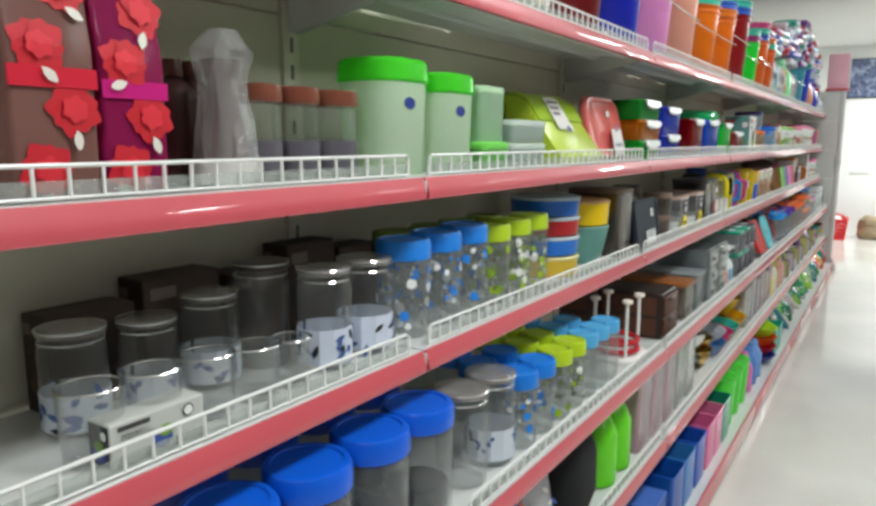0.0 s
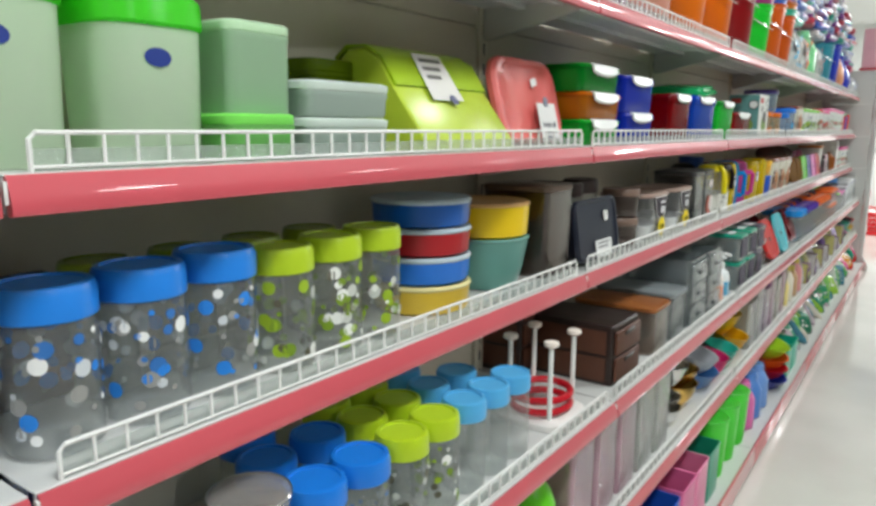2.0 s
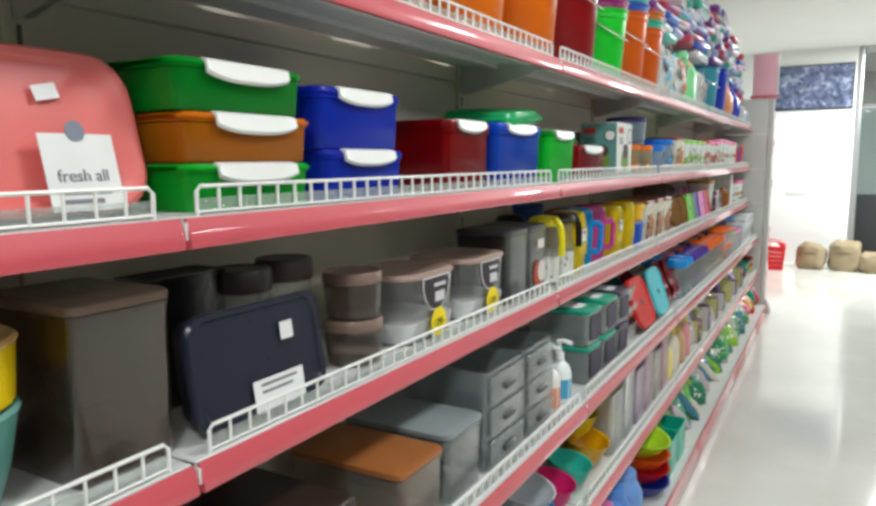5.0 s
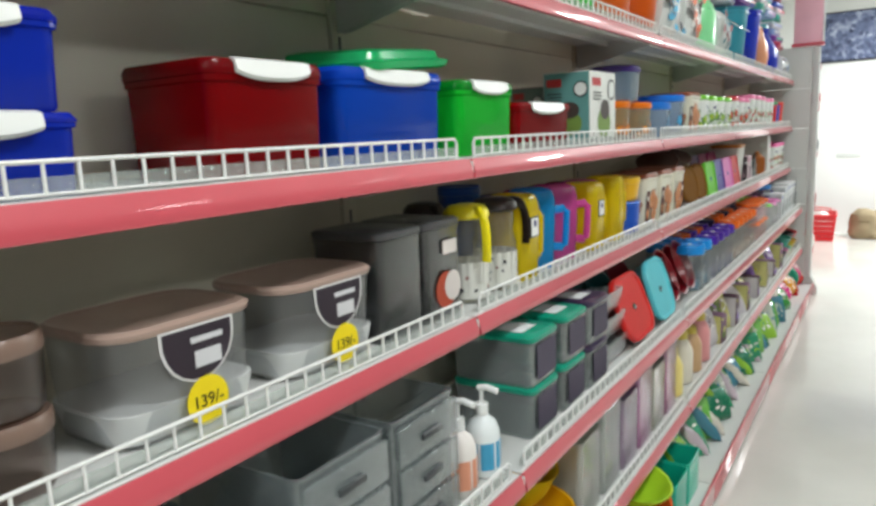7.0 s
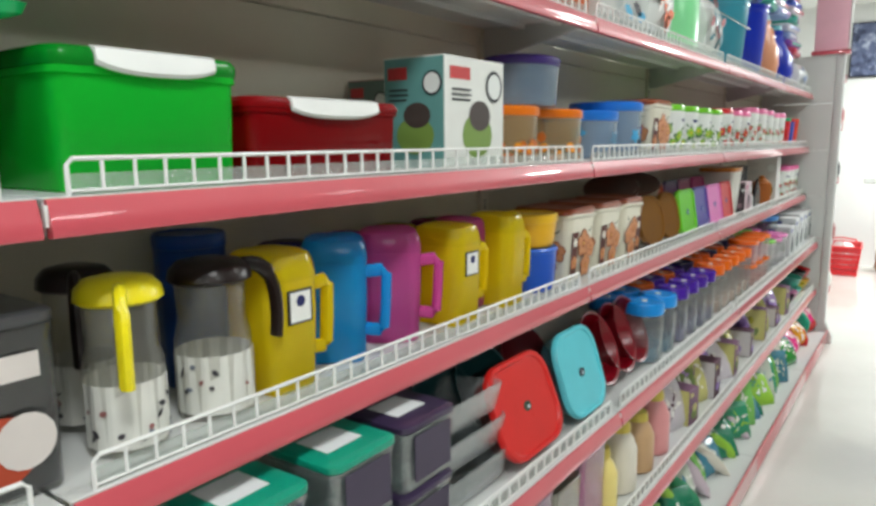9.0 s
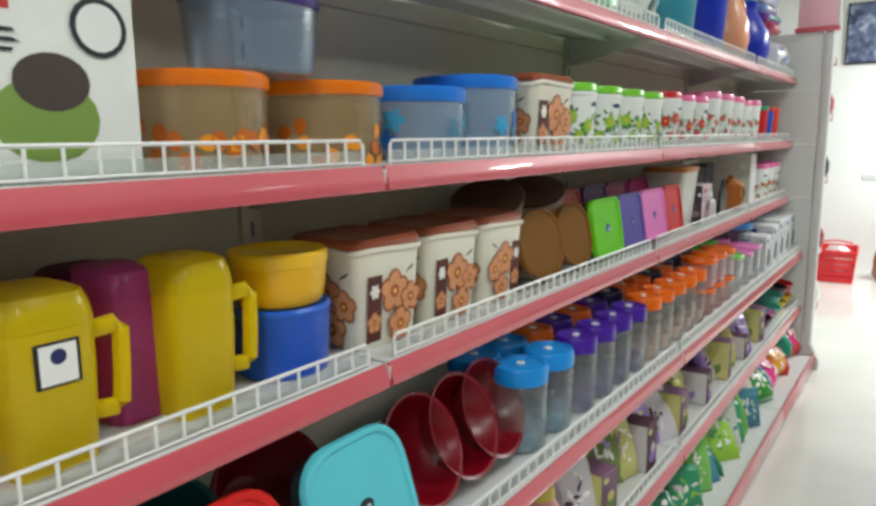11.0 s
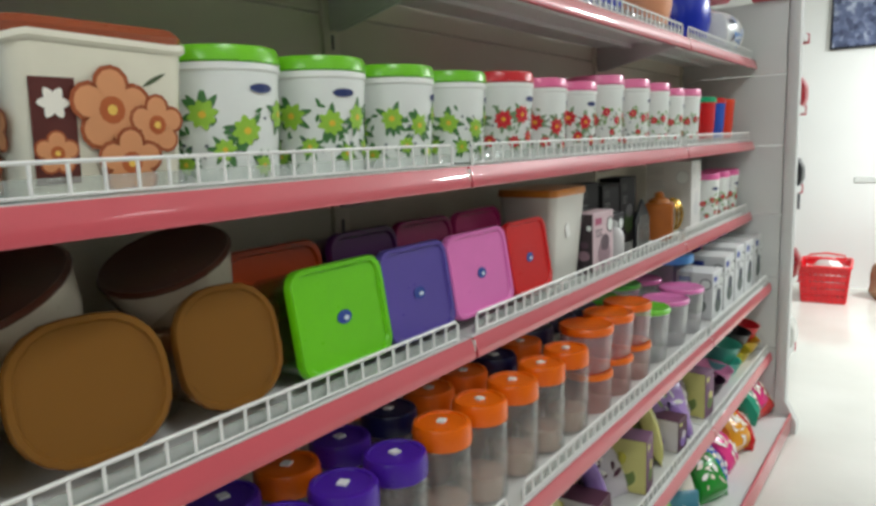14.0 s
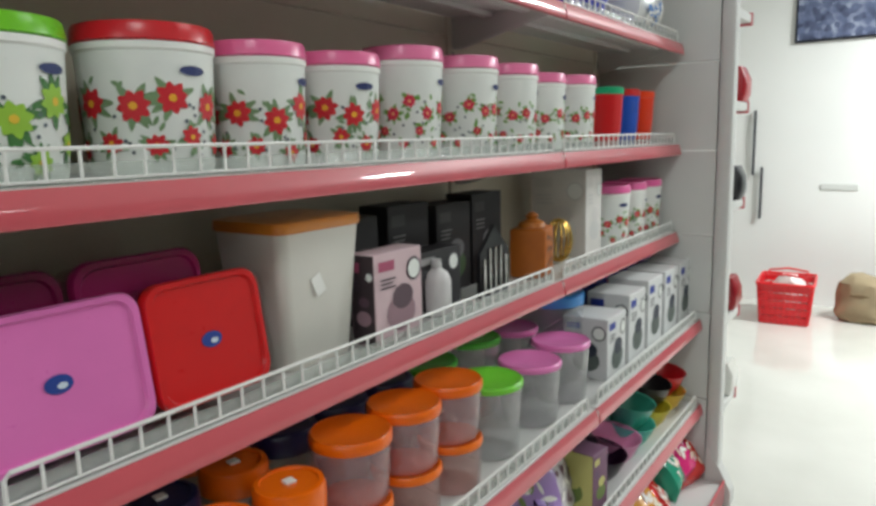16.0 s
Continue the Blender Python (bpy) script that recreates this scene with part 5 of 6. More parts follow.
for k in range(7):
    part("ring", tube([(0.034 * math.cos(a) * math.cos(k * 0.45), 0.034 * math.cos(a) * math.sin(k * 0.45), 0.06 + 0.055 * math.sin(a)) for a in (2 * math.pi * q / 20 for q in range(20))], 0.003, 6, closed=True), GOLD, t)
carton(7.31, 0.11, 0.16, 0.235, (218, 216, 212), (214, 212, 208), 2, 0.06, "tall plain white carton", seed=3, art=((206, 206, 204), (210, 208, 206), (206, 204, 200), (200, 200, 198)))
for k, yy in enumerate((7.52, 7.67, 7.82)):
    canister(yy, 0.135, 0.178, (238, 110, 170), "pink", 80 + k, level=2)

# ---- level 4, the top shelf ----
for k, (yy, w, h, c) in enumerate(((0.95, 0.2, 0.2, (196, 206, 200)), (1.17, 0.2, 0.22, (150, 200, 170)), (1.39, 0.19, 0.2, (206, 196, 180)))):
    tub(yy, w, h, c, c, 4, 0.03, taper=0.8, clear=k < 2, label="pale plastic tub on the top shelf")
BUCK = "plastic bucket with a wire handle on the top shelf"
bucket(1.62, 0.24, 0.30, (112, 10, 18), label="dark red " + BUCK)
bucket(1.90, 0.25, 0.31, (24, 40, 176), label="deep blue " + BUCK)
bucket(2.19, 0.25, 0.30, (226, 140, 200), label="pale pink " + BUCK, nested=((226, 140, 200), (200, 110, 180)))
bucket(2.50, 0.22, 0.29, (214, 150, 130), label="peach " + BUCK)
ST = ((50, 180, 150), (210, 110, 20), (40, 90, 190), (60, 180, 160), (206, 50, 120))
bucket(2.80, 0.245, 0.27, (214, 106, 14), label="orange " + BUCK, nested=ST[:3])
bucket(3.10, 0.245, 0.27, (210, 100, 12), label="orange " + BUCK, nested=ST[1:3])
bucket(3.42, 0.245, 0.33, (134, 12, 20), label="dark red " + BUCK, nested=ST[2:4])
bucket(3.72, 0.20, 0.24, (30, 206, 52), label="bright green " + BUCK, nested=((150, 30, 110), (60, 180, 150)))
bucket(3.98, 0.22, 0.28, (222, 96, 20), label="orange " + BUCK, nested=ST[2:])
bucket(4.24, 0.22, 0.26, (216, 92, 16), label="orange " + BUCK, nested=ST[:2])


def printed_pack(y, w, h, c1, c2, seed, label):
    rng = random.Random(seed)
    t = pouch(y, w, h, 0.16, (222, 226, 222), c1, 4, 0.03, 0, seed, label)
    bm = bmesh.new()
    for k in range(9):
        leaf(bm, lambda u, v: (0.085, u, v), rng.uniform(-0.3, 0.3) * w, h * rng.uniform(0.15, 0.8), 0.07, 0.03, rng.uniform(0, 6.28), k % 2)
    part("bold_print", bm, [paper(*c1), paper(*c2)], t, smooth=False)
    return t


printed_pack(4.52, 0.26, 0.26, (40, 160, 200), (30, 30, 40), 1, "white printed pack with blue shapes")
printed_pack(4.84, 0.26, 0.25, (226, 100, 40), (90, 60, 40), 2, "white printed pack with an orange star")
bottle(5.16, 0.19, 0.30, (130, 220, 150), 4, back=0.03, cap=(120, 210, 150), label="mint green plastic jug with red spout", neck=0.45)
printed_pack(5.44, 0.24, 0.24, (60, 120, 130), (160, 60, 60), 3, "white printed pack with teal shapes")
SMALL = ((70, 100, 196), (222, 222, 230), (200, 70, 90), (80, 180, 160), (140, 80, 160), (226, 214, 220), (150, 170, 214))
PILES = ((4.56, 1.812, 3), (4.82, 1.812, 4), (5.08, 1.872, 4), (5.35, 1.872, 5), (5.62, 1.835, 7), (5.89, 1.835, 8), (6.16, 1.862, 8), (6.44, 1.89, 8), (6.72, 1.89, 7), (7.0, 1.89, 6), (7.42, 1.735, 8))
for i, (yp, z0, layers) in enumerate(PILES):
    for q in range(layers):
        k = i * 3 + q
        rng = random.Random(300 + 20 * i + q)
        yy = yp + 0.16 + rng.uniform(-0.025, 0.025)
        t = thing("folded_towel_pack", "small coloured pack piled on the top shelf goods", "packet", pose(-0.78 + rng.uniform(-0.015, 0.02), yy, z0 + 0.0428 * q, 0, 0, rng.uniform(-10, 10)), "packs piled high")
        part("pack", loft([ring(0.075, 0.105, 0.015, 0.0), ring(0.085, 0.115, 0.02, 0.014), ring(0.085, 0.115, 0.02, 0.03), ring(0.07, 0.1, 0.015, 0.042)]), plastic(*SMALL[(k + q) % 7]), t)
        part("stripe", block(0.0855, 0.0868, -0.09, 0.09, 0.012, 0.026, 0.0005), plastic(*SMALL[(k * 5 + 2) % 7]), t)


def watering_can(y, w, h, c, label):
    r = w / 2
    t = thing("plastic_jug", label, "jug", spot(4, y, w, 0.02), "jugs on the top shelf")
    part("body", lathe([(r * 0.7, 0), (r * 0.85, 0.01), (r, h * 0.3), (r * 0.95, h * 0.55), (r * 0.62, h * 0.8), (r * 0.5, h * 0.9), (r * 0.56, h), (r * 0.42, h)], 26), plastic(*c), t)
    part("handle", tube(bend((r * 0.3, r * 0.55, h * 0.92), (r * 0.5, r * 1.5, h * 0.95), (r * 0.5, r * 1.4, h * 0.5), (r * 0.3, r * 0.9, h * 0.42), 10), 0.012, 8), plastic(*c), t)
    part("cap", lathe([(r * 0.44, h + 0.0005), (r * 0.5, h + 0.004), (r * 0.46, h + 0.03), (r * 0.2, h + 0.036)], 18), plastic(60, 160, 170), t)
    return t


bucket(6.18, 0.25, 0.31, (20, 52, 186), label="deep blue plastic bin on the top shelf", bail=False)
watering_can(6.56, 0.21, 0.30, (232, 160, 120), "peach plastic jug with a handle")
watering_can(6.96, 0.26, 0.30, (20, 48, 176), "glossy blue plastic jug with a handle")
bucket(5.80, 0.24, 0.28, (60, 150, 170), label="teal plastic bucket on the top shelf")
pouch(7.34, 0.26, 0.17, 0.20, (226, 228, 228), (60, 120, 190), 4, 0.01, 4, 12, "bulging white plastic bag with blue print")

# ---- level 1 ----
BLU, LIM, SKY = (20, 92, 210), (176, 204, 40), (84, 168, 220)
# dark fills and deeper back-row lids put the shelf's inner shade into the colours
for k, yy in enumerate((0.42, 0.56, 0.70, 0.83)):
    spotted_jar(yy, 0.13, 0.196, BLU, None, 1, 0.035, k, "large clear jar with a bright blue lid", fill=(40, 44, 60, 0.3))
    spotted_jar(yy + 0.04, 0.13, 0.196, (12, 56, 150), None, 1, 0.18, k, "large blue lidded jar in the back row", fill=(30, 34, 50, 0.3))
for yy in (0.965, 1.075):
    glass_jar(yy, 0.105, 0.185, 1, 0.035, printed=yy > 1, label="stout glass jar with clear lid", steel=False)
for k, (yy, bk) in enumerate(((1.175, 0.03), (1.265, 0.03), (1.18, 0.13), (1.28, 0.13), (1.22, 0.22))):
    spotted_jar(yy, 0.088, 0.165, (30, 118, 214), DB if bk < 0.1 else None, 1, bk, 70 + k, "small clear jar with blue lid", 40)
for k, (yy, bk) in enumerate(((1.36, 0.03), (1.445, 0.03), (1.37, 0.12), (1.46, 0.12), (1.38, 0.21), (1.48, 0.21))):
    spotted_jar(yy, 0.085, 0.165, LIM, DG if bk < 0.1 else None, 1, bk, 80 + k, "small clear jar with lime lid", 40)
for k, (yy, bk) in enumerate(((1.53, 0.03), (1.61, 0.03), (1.69, 0.03), (1.55, 0.12), (1.64, 0.12), (1.58, 0.21))):
    spotted_jar(yy, 0.08, 0.165, SKY, None, 1, bk, 90 + k, "small clear jar with sky blue lid")

t = thing("bottle_rack", "white plastic rack with upright posts and red rings", "rack", spot(1, 1.875, 0.15, 0.03))
part("base", loft([ring(0.075, 0.085, 0.03, 0), ring(0.075, 0.085, 0.03, 0.012), ring(0.07, 0.08, 0.028, 0.016)]), plastic(232, 228, 224), t)
for xx in (-0.048, 0.048):
    for yy in (-0.055, 0.055):
        p = part("post", lathe([(0.0055, 0.016), (0.005, 0.175)], 10, ox=xx, oy=yy), WHITE_P, t)
        part("post_cap", lathe([(0.010, 0.1755), (0.016, 0.180), (0.015, 0.187), (0.006, 0.19)], 12, ox=xx, oy=yy), plastic(236, 226, 214), p)
for zz in (0.03, 0.055):
    part("red_ring", tube([(0.062 * math.cos(a), 0.07 * math.sin(a), zz) for a in (2 * math.pi * q / 24 for q in range(24))], 0.008, 8, closed=True), plastic(188, 24, 40), t, "red plastic ring")

WOODB = surface("dark_brown_wood_finish", lin(84, 50, 34), 0.5, scale=20, vary=0.25, bump=0.2)


def organiser(y, w, d, h, drawers, label, back=0.04):
    t = thing("desk_organiser", label, "organiser", spot(1, y, d, back), "brown organisers")
    hx, hy = d / 2, w / 2
    part("shell", loft([ring(hx, hy, 0.01, 0), ring(hx, hy, 0.01, h - 0.004), ring(hx - 0.004, hy - 0.004, 0.01, h)]), plastic(46, 34, 30, 0.4), t)
    for k in range(drawers):
        z0, z1 = h * (0.06 + 0.9 * k / drawers), h * (0.06 + 0.9 * (k + 0.88) / drawers)
        p = part("drawer", block(hx + 0.0005, hx + 0.008, -hy * 0.92, hy * 0.92, z0, z1, 0.003), WOODB, t)
        part("grip", block(hx + 0.0085, hx + 0.012, -hy * 0.35, hy * 0.35, z1 - 0.016, z1 - 0.006, 0.002), plastic(30, 24, 22), p)
        part("side_inset", block(-hx * 0.85, hx * 0.85, -hy - 0.003, -hy - 0.0005, z0, z1, 0.001), WOODB, t)
    return t


organiser(2.19, 0.175, 0.22, 0.15, 2, "dark brown plastic drawer organiser")
organiser(2.16, 0.19, 0.13, 0.21, 3, "tall dark brown drawer organiser behind", 0.26)
crate(2.455, 0.145, 0.24, 0.135, (190, 164, 140), 1, 0.035, label="clear box with a brown lid", lid=(150, 92, 50), body=0.35)
crate(2.615, 0.145, 0.24, 0.145, (190, 198, 200), 1, 0.035, label="grey clear storage box", lid=(130, 138, 140), body=0.35)
crate(2.795, 0.18, 0.25, 0.215, (176, 186, 188), 1, 0.035, label="grey clear drawer cabinet", drawers=3, body=0.8)
crate(2.985, 0.17, 0.25, 0.215, (166, 176, 178), 1, 0.035, label="grey clear drawer cabinet", drawers=3, body=0.8)
bottle(3.165, 0.062, 0.172, (226, 220, 214), 1, True, 0.03, label="white pump bottle with an orange label", band=(222, 150, 120))
bottle(3.25, 0.064, 0.168, (224, 230, 230), 1, True, 0.03, label="white pump bottle with a blue label", band=(70, 160, 200))
TEAL, PLUM = (20, 150, 122), (60, 48, 74)
for yy, z0, lidc in ((3.43, 0.0, TEAL), (3.43, 0.109, TEAL), (3.59, 0.0, TEAL), (3.60, 0.109, TEAL), (3.745, 0.0, PLUM), (3.75, 0.109, PLUM)):
    t = crate(yy + 0.015, 0.132, 0.19, 0.108, (190, 200, 200), 1, 0.035, z=z0, label="clear food box with teal lid" if lidc == TEAL else "clear food box with plum lid", lid=lidc, body=0.9)
    part("side_label", block(0.0965, 0.0975, -0.046, 0.046, 0.016, 0.088), paper(70, 62, 80), t, smooth=False)
    part("top_label", block(0.0, 0.06, -0.04, 0.03, 0.1085, 0.109), paper(226, 228, 228), t, smooth=False)
t = thing("vegetable_rack", "clear ribbed plastic rack with shelves", "rack", spot(1, 3.93, 0.2, 0.04) @ pose(0, 0, 0, 0, -8, 0))
for k in range(3):
    part("tray", loft([ring(0.085, 0.10, 0.02, 0.062 * k), ring(0.1, 0.115, 0.025, 0.062 * k + 0.045), ring(0.1, 0.115, 0.025, 0.062 * k + 0.05), ring(0.096, 0.11, 0.025, 0.062 * k + 0.05), ring(0.08, 0.096, 0.02, 0.062 * k + 0.006)]), clear_of(216, 222, 222, 1.0), t)
lidded_tray(4.15, 0.24, 0.19, (206, 40, 36), 1, 22, 0.03, (190, 60, 50), label="bright red ribbed lid box leaning back", logo=(30, 60, 40), depth=0.05, rounding=0.3)
lidded_tray(4.40, 0.205, 0.195, (92, 196, 208), 1, 18, 0.03, (90, 170, 180), label="pale turquoise lid box leaning back", logo=(20, 40, 50), depth=0.05, rounding=0.3)
for yy, c in ((3.98, (20, 60, 62)), (4.12, (24, 70, 72)), (4.30, (100, 20, 30))):
    bowl(yy, 0.2, 0.09, c, 1, 0.13, z=0.09, tilt=(0, 62), label="dark deep bowl leaning at the back")
for yy in (4.56, 4.68, 4.78):
    bowl(yy, 0.19, 0.075, (118, 14, 28), 1, 0.06, z=0.085, tilt=(0, 66), label="dark red bowl standing on its edge")
CB, VI, ORJ = (30, 140, 220), (72, 34, 150), (232, 104, 12)


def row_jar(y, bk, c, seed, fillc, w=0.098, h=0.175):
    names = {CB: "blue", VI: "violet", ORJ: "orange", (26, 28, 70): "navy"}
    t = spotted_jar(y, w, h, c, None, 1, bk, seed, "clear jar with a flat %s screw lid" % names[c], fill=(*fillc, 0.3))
    part("lid_sticker", block(-0.007, 0.007, -0.007, 0.007, h - 0.0025, h + 0.0005), paper(226, 226, 222), t, smooth=False)
    return t


for k, yy in enumerate((4.90, 5.02)):
    for bk in (0.03, 0.14):
        row_jar(yy, bk, CB, k, (150, 190, 214), w=0.112)
# fill colours darken towards the back: shade by depth is set in the colour
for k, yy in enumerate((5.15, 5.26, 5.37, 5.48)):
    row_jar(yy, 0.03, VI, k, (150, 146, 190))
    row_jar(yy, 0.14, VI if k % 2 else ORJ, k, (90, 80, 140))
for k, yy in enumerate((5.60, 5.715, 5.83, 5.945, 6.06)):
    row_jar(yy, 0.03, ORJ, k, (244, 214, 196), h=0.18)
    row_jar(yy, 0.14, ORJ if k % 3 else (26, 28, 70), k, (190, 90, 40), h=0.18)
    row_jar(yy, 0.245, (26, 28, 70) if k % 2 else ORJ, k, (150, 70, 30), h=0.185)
for k, (yy, z0) in enumerate(((6.19, 0.0), (6.32, 0.0), (6.45, 0.0))):
    tub(yy, 0.118, 0.092, (240, 186, 180), (240, 112, 20), 1, 0.03, clear=0.8, taper=0.9, lid_h=0.014, label="clear tub with orange lid")
    tub(yy, 0.124, 0.105, (240, 190, 196), (238, 106, 14), 1, 0.03, z=0.0925, clear=0.8, taper=0.88, lid_h=0.018, label="clear tub with orange lid stacked on another")
    row_jar(yy, 0.18, (26, 28, 70), k, (40, 50, 90), w=0.12)
LG, PKK = (118, 214, 60), (232, 126, 190)
for k, (yy, bk, c, h) in enumerate(((6.60, 0.03, LG, 0.15), (6.58, 0.17, (80, 180, 60), 0.17), (6.76, 0.17, (90, 190, 70), 0.175), (6.78, 0.03, PKK, 0.138), (6.94, 0.03, PKK, 0.142), (6.93, 0.16, PKK, 0.16))):
    tub(yy, 0.14, h, (226, 226, 228), c, 1, bk, clear=0.9, taper=0.85, lid_h=0.014, label="clear tub with a %s lid" % ("green" if c[1] > c[0] else "pink"))
tub(7.06, 0.17, 0.225, (196, 206, 216), (50, 140, 216), 1, 0.10, clear=True, taper=0.9, lid_h=0.03, label="tall clear tub with a broad blue lid")
for k, (yy, h) in enumerate(((7.16, 0.16), (7.32, 0.19), (7.48, 0.2), (7.64, 0.2), (7.80, 0.2))):
    carton(yy, 0.13, 0.12, h, (214, 216, 216), (206, 208, 208), 1, 0.04, "white carton with dark product picture", seed=90 + k, art=((90, 100, 96), (50, 56, 70), (40, 60, 150), (60, 64, 70)))
    if k > 1:
        carton(yy, 0.12, 0.10, h + 0.01, (36, 50, 140), (30, 42, 120), 1, 0.17, "deep blue carton at the back", seed=95 + k)

# ---- level 0 ----
t = thing("backpack", "black fabric bag standing on the shelf", "bag", spot(0, 1.46, 0.2, 0.03))
part("bag", loft([ring(0.085, 0.09, 0.05, 0), ring(0.1, 0.105, 0.06, 0.05), ring(0.1, 0.1, 0.06, 0.16), ring(0.085, 0.085, 0.06, 0.22), ring(0.04, 0.045, 0.03, 0.255)]), surface("black_fabric", (0.008, 0.008, 0.01, 1), 0.9, bump=0.4), t)
part("strap", tube(bend((0.02, -0.03, 0.25), (0.06, -0.03, 0.29), (0.06, 0.03, 0.29), (0.02, 0.03, 0.25)), 0.006, 8), BLACK_P, t)
PACKN = "shiny printed packet standing on the shelf"
for k, (yy, c, c2, h) in enumerate(((0.62, (60, 70, 120), (200, 190, 60), 0.2), (0.80, (150, 60, 70), (220, 220, 210), 0.2), (0.98, (70, 110, 90), (230, 200, 80), 0.2), (1.15, (60, 60, 120), (220, 120, 120), 0.2), (1.30, (196, 196, 200), (60, 90, 160), 0.19))):
    pouch(yy, 0.16, h, 0.12, c, c2, 0, 0.05, -10, 400 + k, PACKN)
for yy in (1.68, 1.80):
    bottle(yy, 0.115, 0.23, (104, 210, 40), 0, back=0.03, cap=(90, 190, 40), label="bright green plastic bottle", neck=0.5)
for k, yy in enumerate((1.94, 2.08, 2.22, 2.36, 2.50)):
    crate(yy, 0.125, 0.2, 0.22, (232, 190, 206) if k < 3 else (214, 216, 212), 0, 0.03, label="pink tinted clear bin" if k < 3 else "milky clear plastic bin", body=1.5)
for k, (yy, w, h, m, z0) in enumerate(((2.68, 0.14, 0.06, CHROME, 0.0), (2.68, 0.14, 0.05, CHROME, 0.045), (2.86, 0.17, 0.08, GOLD, 0.0), (2.86, 0.16, 0.06, GOLD, 0.07), (2.74, 0.15, 0.07, CHROME, 0.11))):
    bowl(yy, w, h, (0, 0, 0), 0, 0.03, z=z0, metal=m, label="shiny metal serving bowl in a stack")
for k, (yy, w, h, c, z0, bk) in enumerate(((3.06, 0.18, 0.08, (70, 120, 180), 0.0, 0.03), (3.06, 0.17, 0.07, (190, 196, 204), 0.062, 0.03), (3.22, 0.13, 0.09, (206, 40, 110), 0.0, 0.03), (3.36, 0.13, 0.09, (50, 180, 160), 0.0, 0.03),
                                           (3.52, 0.16, 0.10, (216, 160, 20), 0.0, 0.03), (3.10, 0.18, 0.1, (180, 170, 160), 0.13, 0.08), (3.34, 0.16, 0.1, (40, 150, 120), 0.09, 0.10), (3.50, 0.16, 0.1, (222, 180, 30), 0.095, 0.06))):
    bowl(yy, w, h, c, 0, bk, z=z0, tilt=(0, 12), label="coloured plastic bowl among other bowls")
for k, yy in enumerate((3.68, 3.83, 3.98, 4.12, 4.26, 4.40)):
    c = ((216, 216, 206), (206, 210, 206), (196, 170, 200), (220, 150, 200), (206, 206, 190), (216, 130, 180))[k]
    crate(yy, 0.135, 0.2, 0.20 + 0.02 * (k % 2), c, 0, 0.03, label="tinted clear plastic bin", body=1.5)
for k, yy in enumerate((4.56, 4.70, 4.84, 4.98)):
    bottle(yy, 0.10, 0.17 + 0.02 * (k % 2), ((232, 214, 130), (222, 216, 200), (196, 160, 120), (220, 150, 150))[k], 0, back=0.03, cap=(220, 200, 90), label="pale plastic bottle with a yellow cap", neck=0.55)
PAL = ((150, 120, 190), (196, 190, 70), (120, 84, 110), (206, 200, 206), (110, 130, 70), (170, 140, 200), (80, 40, 60), (200, 196, 120))
for k in range(27):
    rng = random.Random(500 + k)
    yk = 5.10 + k * 0.074
    if k % 4 == 2:
        carton(yk, 0.075, 0.14, 0.09 + rng.uniform(0, 0.06), PAL[(k * 5) % 8], PAL[(k * 3 + 1) % 8], 0, 0.03, "small printed box among packets", seed=550 + k, gauge=False, turn=rng.uniform(-10, 10), art=(PAL[(k + 2) % 8], PAL[(k + 5) % 8], (200, 196, 120), (90, 80, 110)))
    else:
        pouch(yk, 0.10 + rng.uniform(0, 0.05), 0.13 + rng.uniform(0, 0.07), 0.045, PAL[(k * 3) % 8], PAL[(k * 5 + 1) % 8], 0, 0.03 + rng.uniform(0, 0.05), -22 + rng.uniform(-16, 10), 500 + k, PACKN, turn=rng.uniform(-40, 40))
    if k % 2:
        pouch(yk, 0.14, 0.21, 0.06, PAL[(k + 3) % 8], PAL[(k * 5 + 2) % 8], 0, 0.17, -6, 600 + k, "printed packet in the back row")
for k, (yy, c, z0) in enumerate(((7.16, (40, 20, 40), 0), (7.28, (226, 150, 190), 0), (7.40, (90, 200, 180), 0), (7.40, (60, 150, 130), 0.06), (7.56, (30, 28, 30), 0.07), (7.56, (210, 190, 60), 0), (7.72, (196, 24, 36), 0.06), (7.72, (220, 180, 60), 0))):
    bowl(yy, 0.145, 0.085, c, 0, 0.03, z=z0, tilt=(0, 10), label="small coloured plastic bowl in a pile")

# ---- base level ----
BASE = ((2.05, (30, 90, 180)), (2.20, (60, 130, 200)), (2.36, (40, 90, 190)), (2.52, (226, 110, 160)), (2.66, (232, 130, 170)), (2.80, (40, 150, 120)))
for k, (yy, c) in enumerate(((0.9, (180, 60, 60)), (1.06, (60, 60, 110)), (1.22, (200, 200, 196)), (1.38, (60, 80, 150)), (1.54, (206, 206, 210)), (1.72, (150, 150, 160)), (1.88, (60, 100, 180)))):
    carton(yy, 0.14, 0.16, 0.15, c, c, -1, 0.04, "boxed goods on the bottom shelf", seed=700 + k, gauge=False)
for k, (yy, c) in enumerate(BASE):
    crate(yy, 0.14, 0.22, 0.17, c, -1, 0.03, clear=False, label="coloured plastic basket on the bottom shelf")
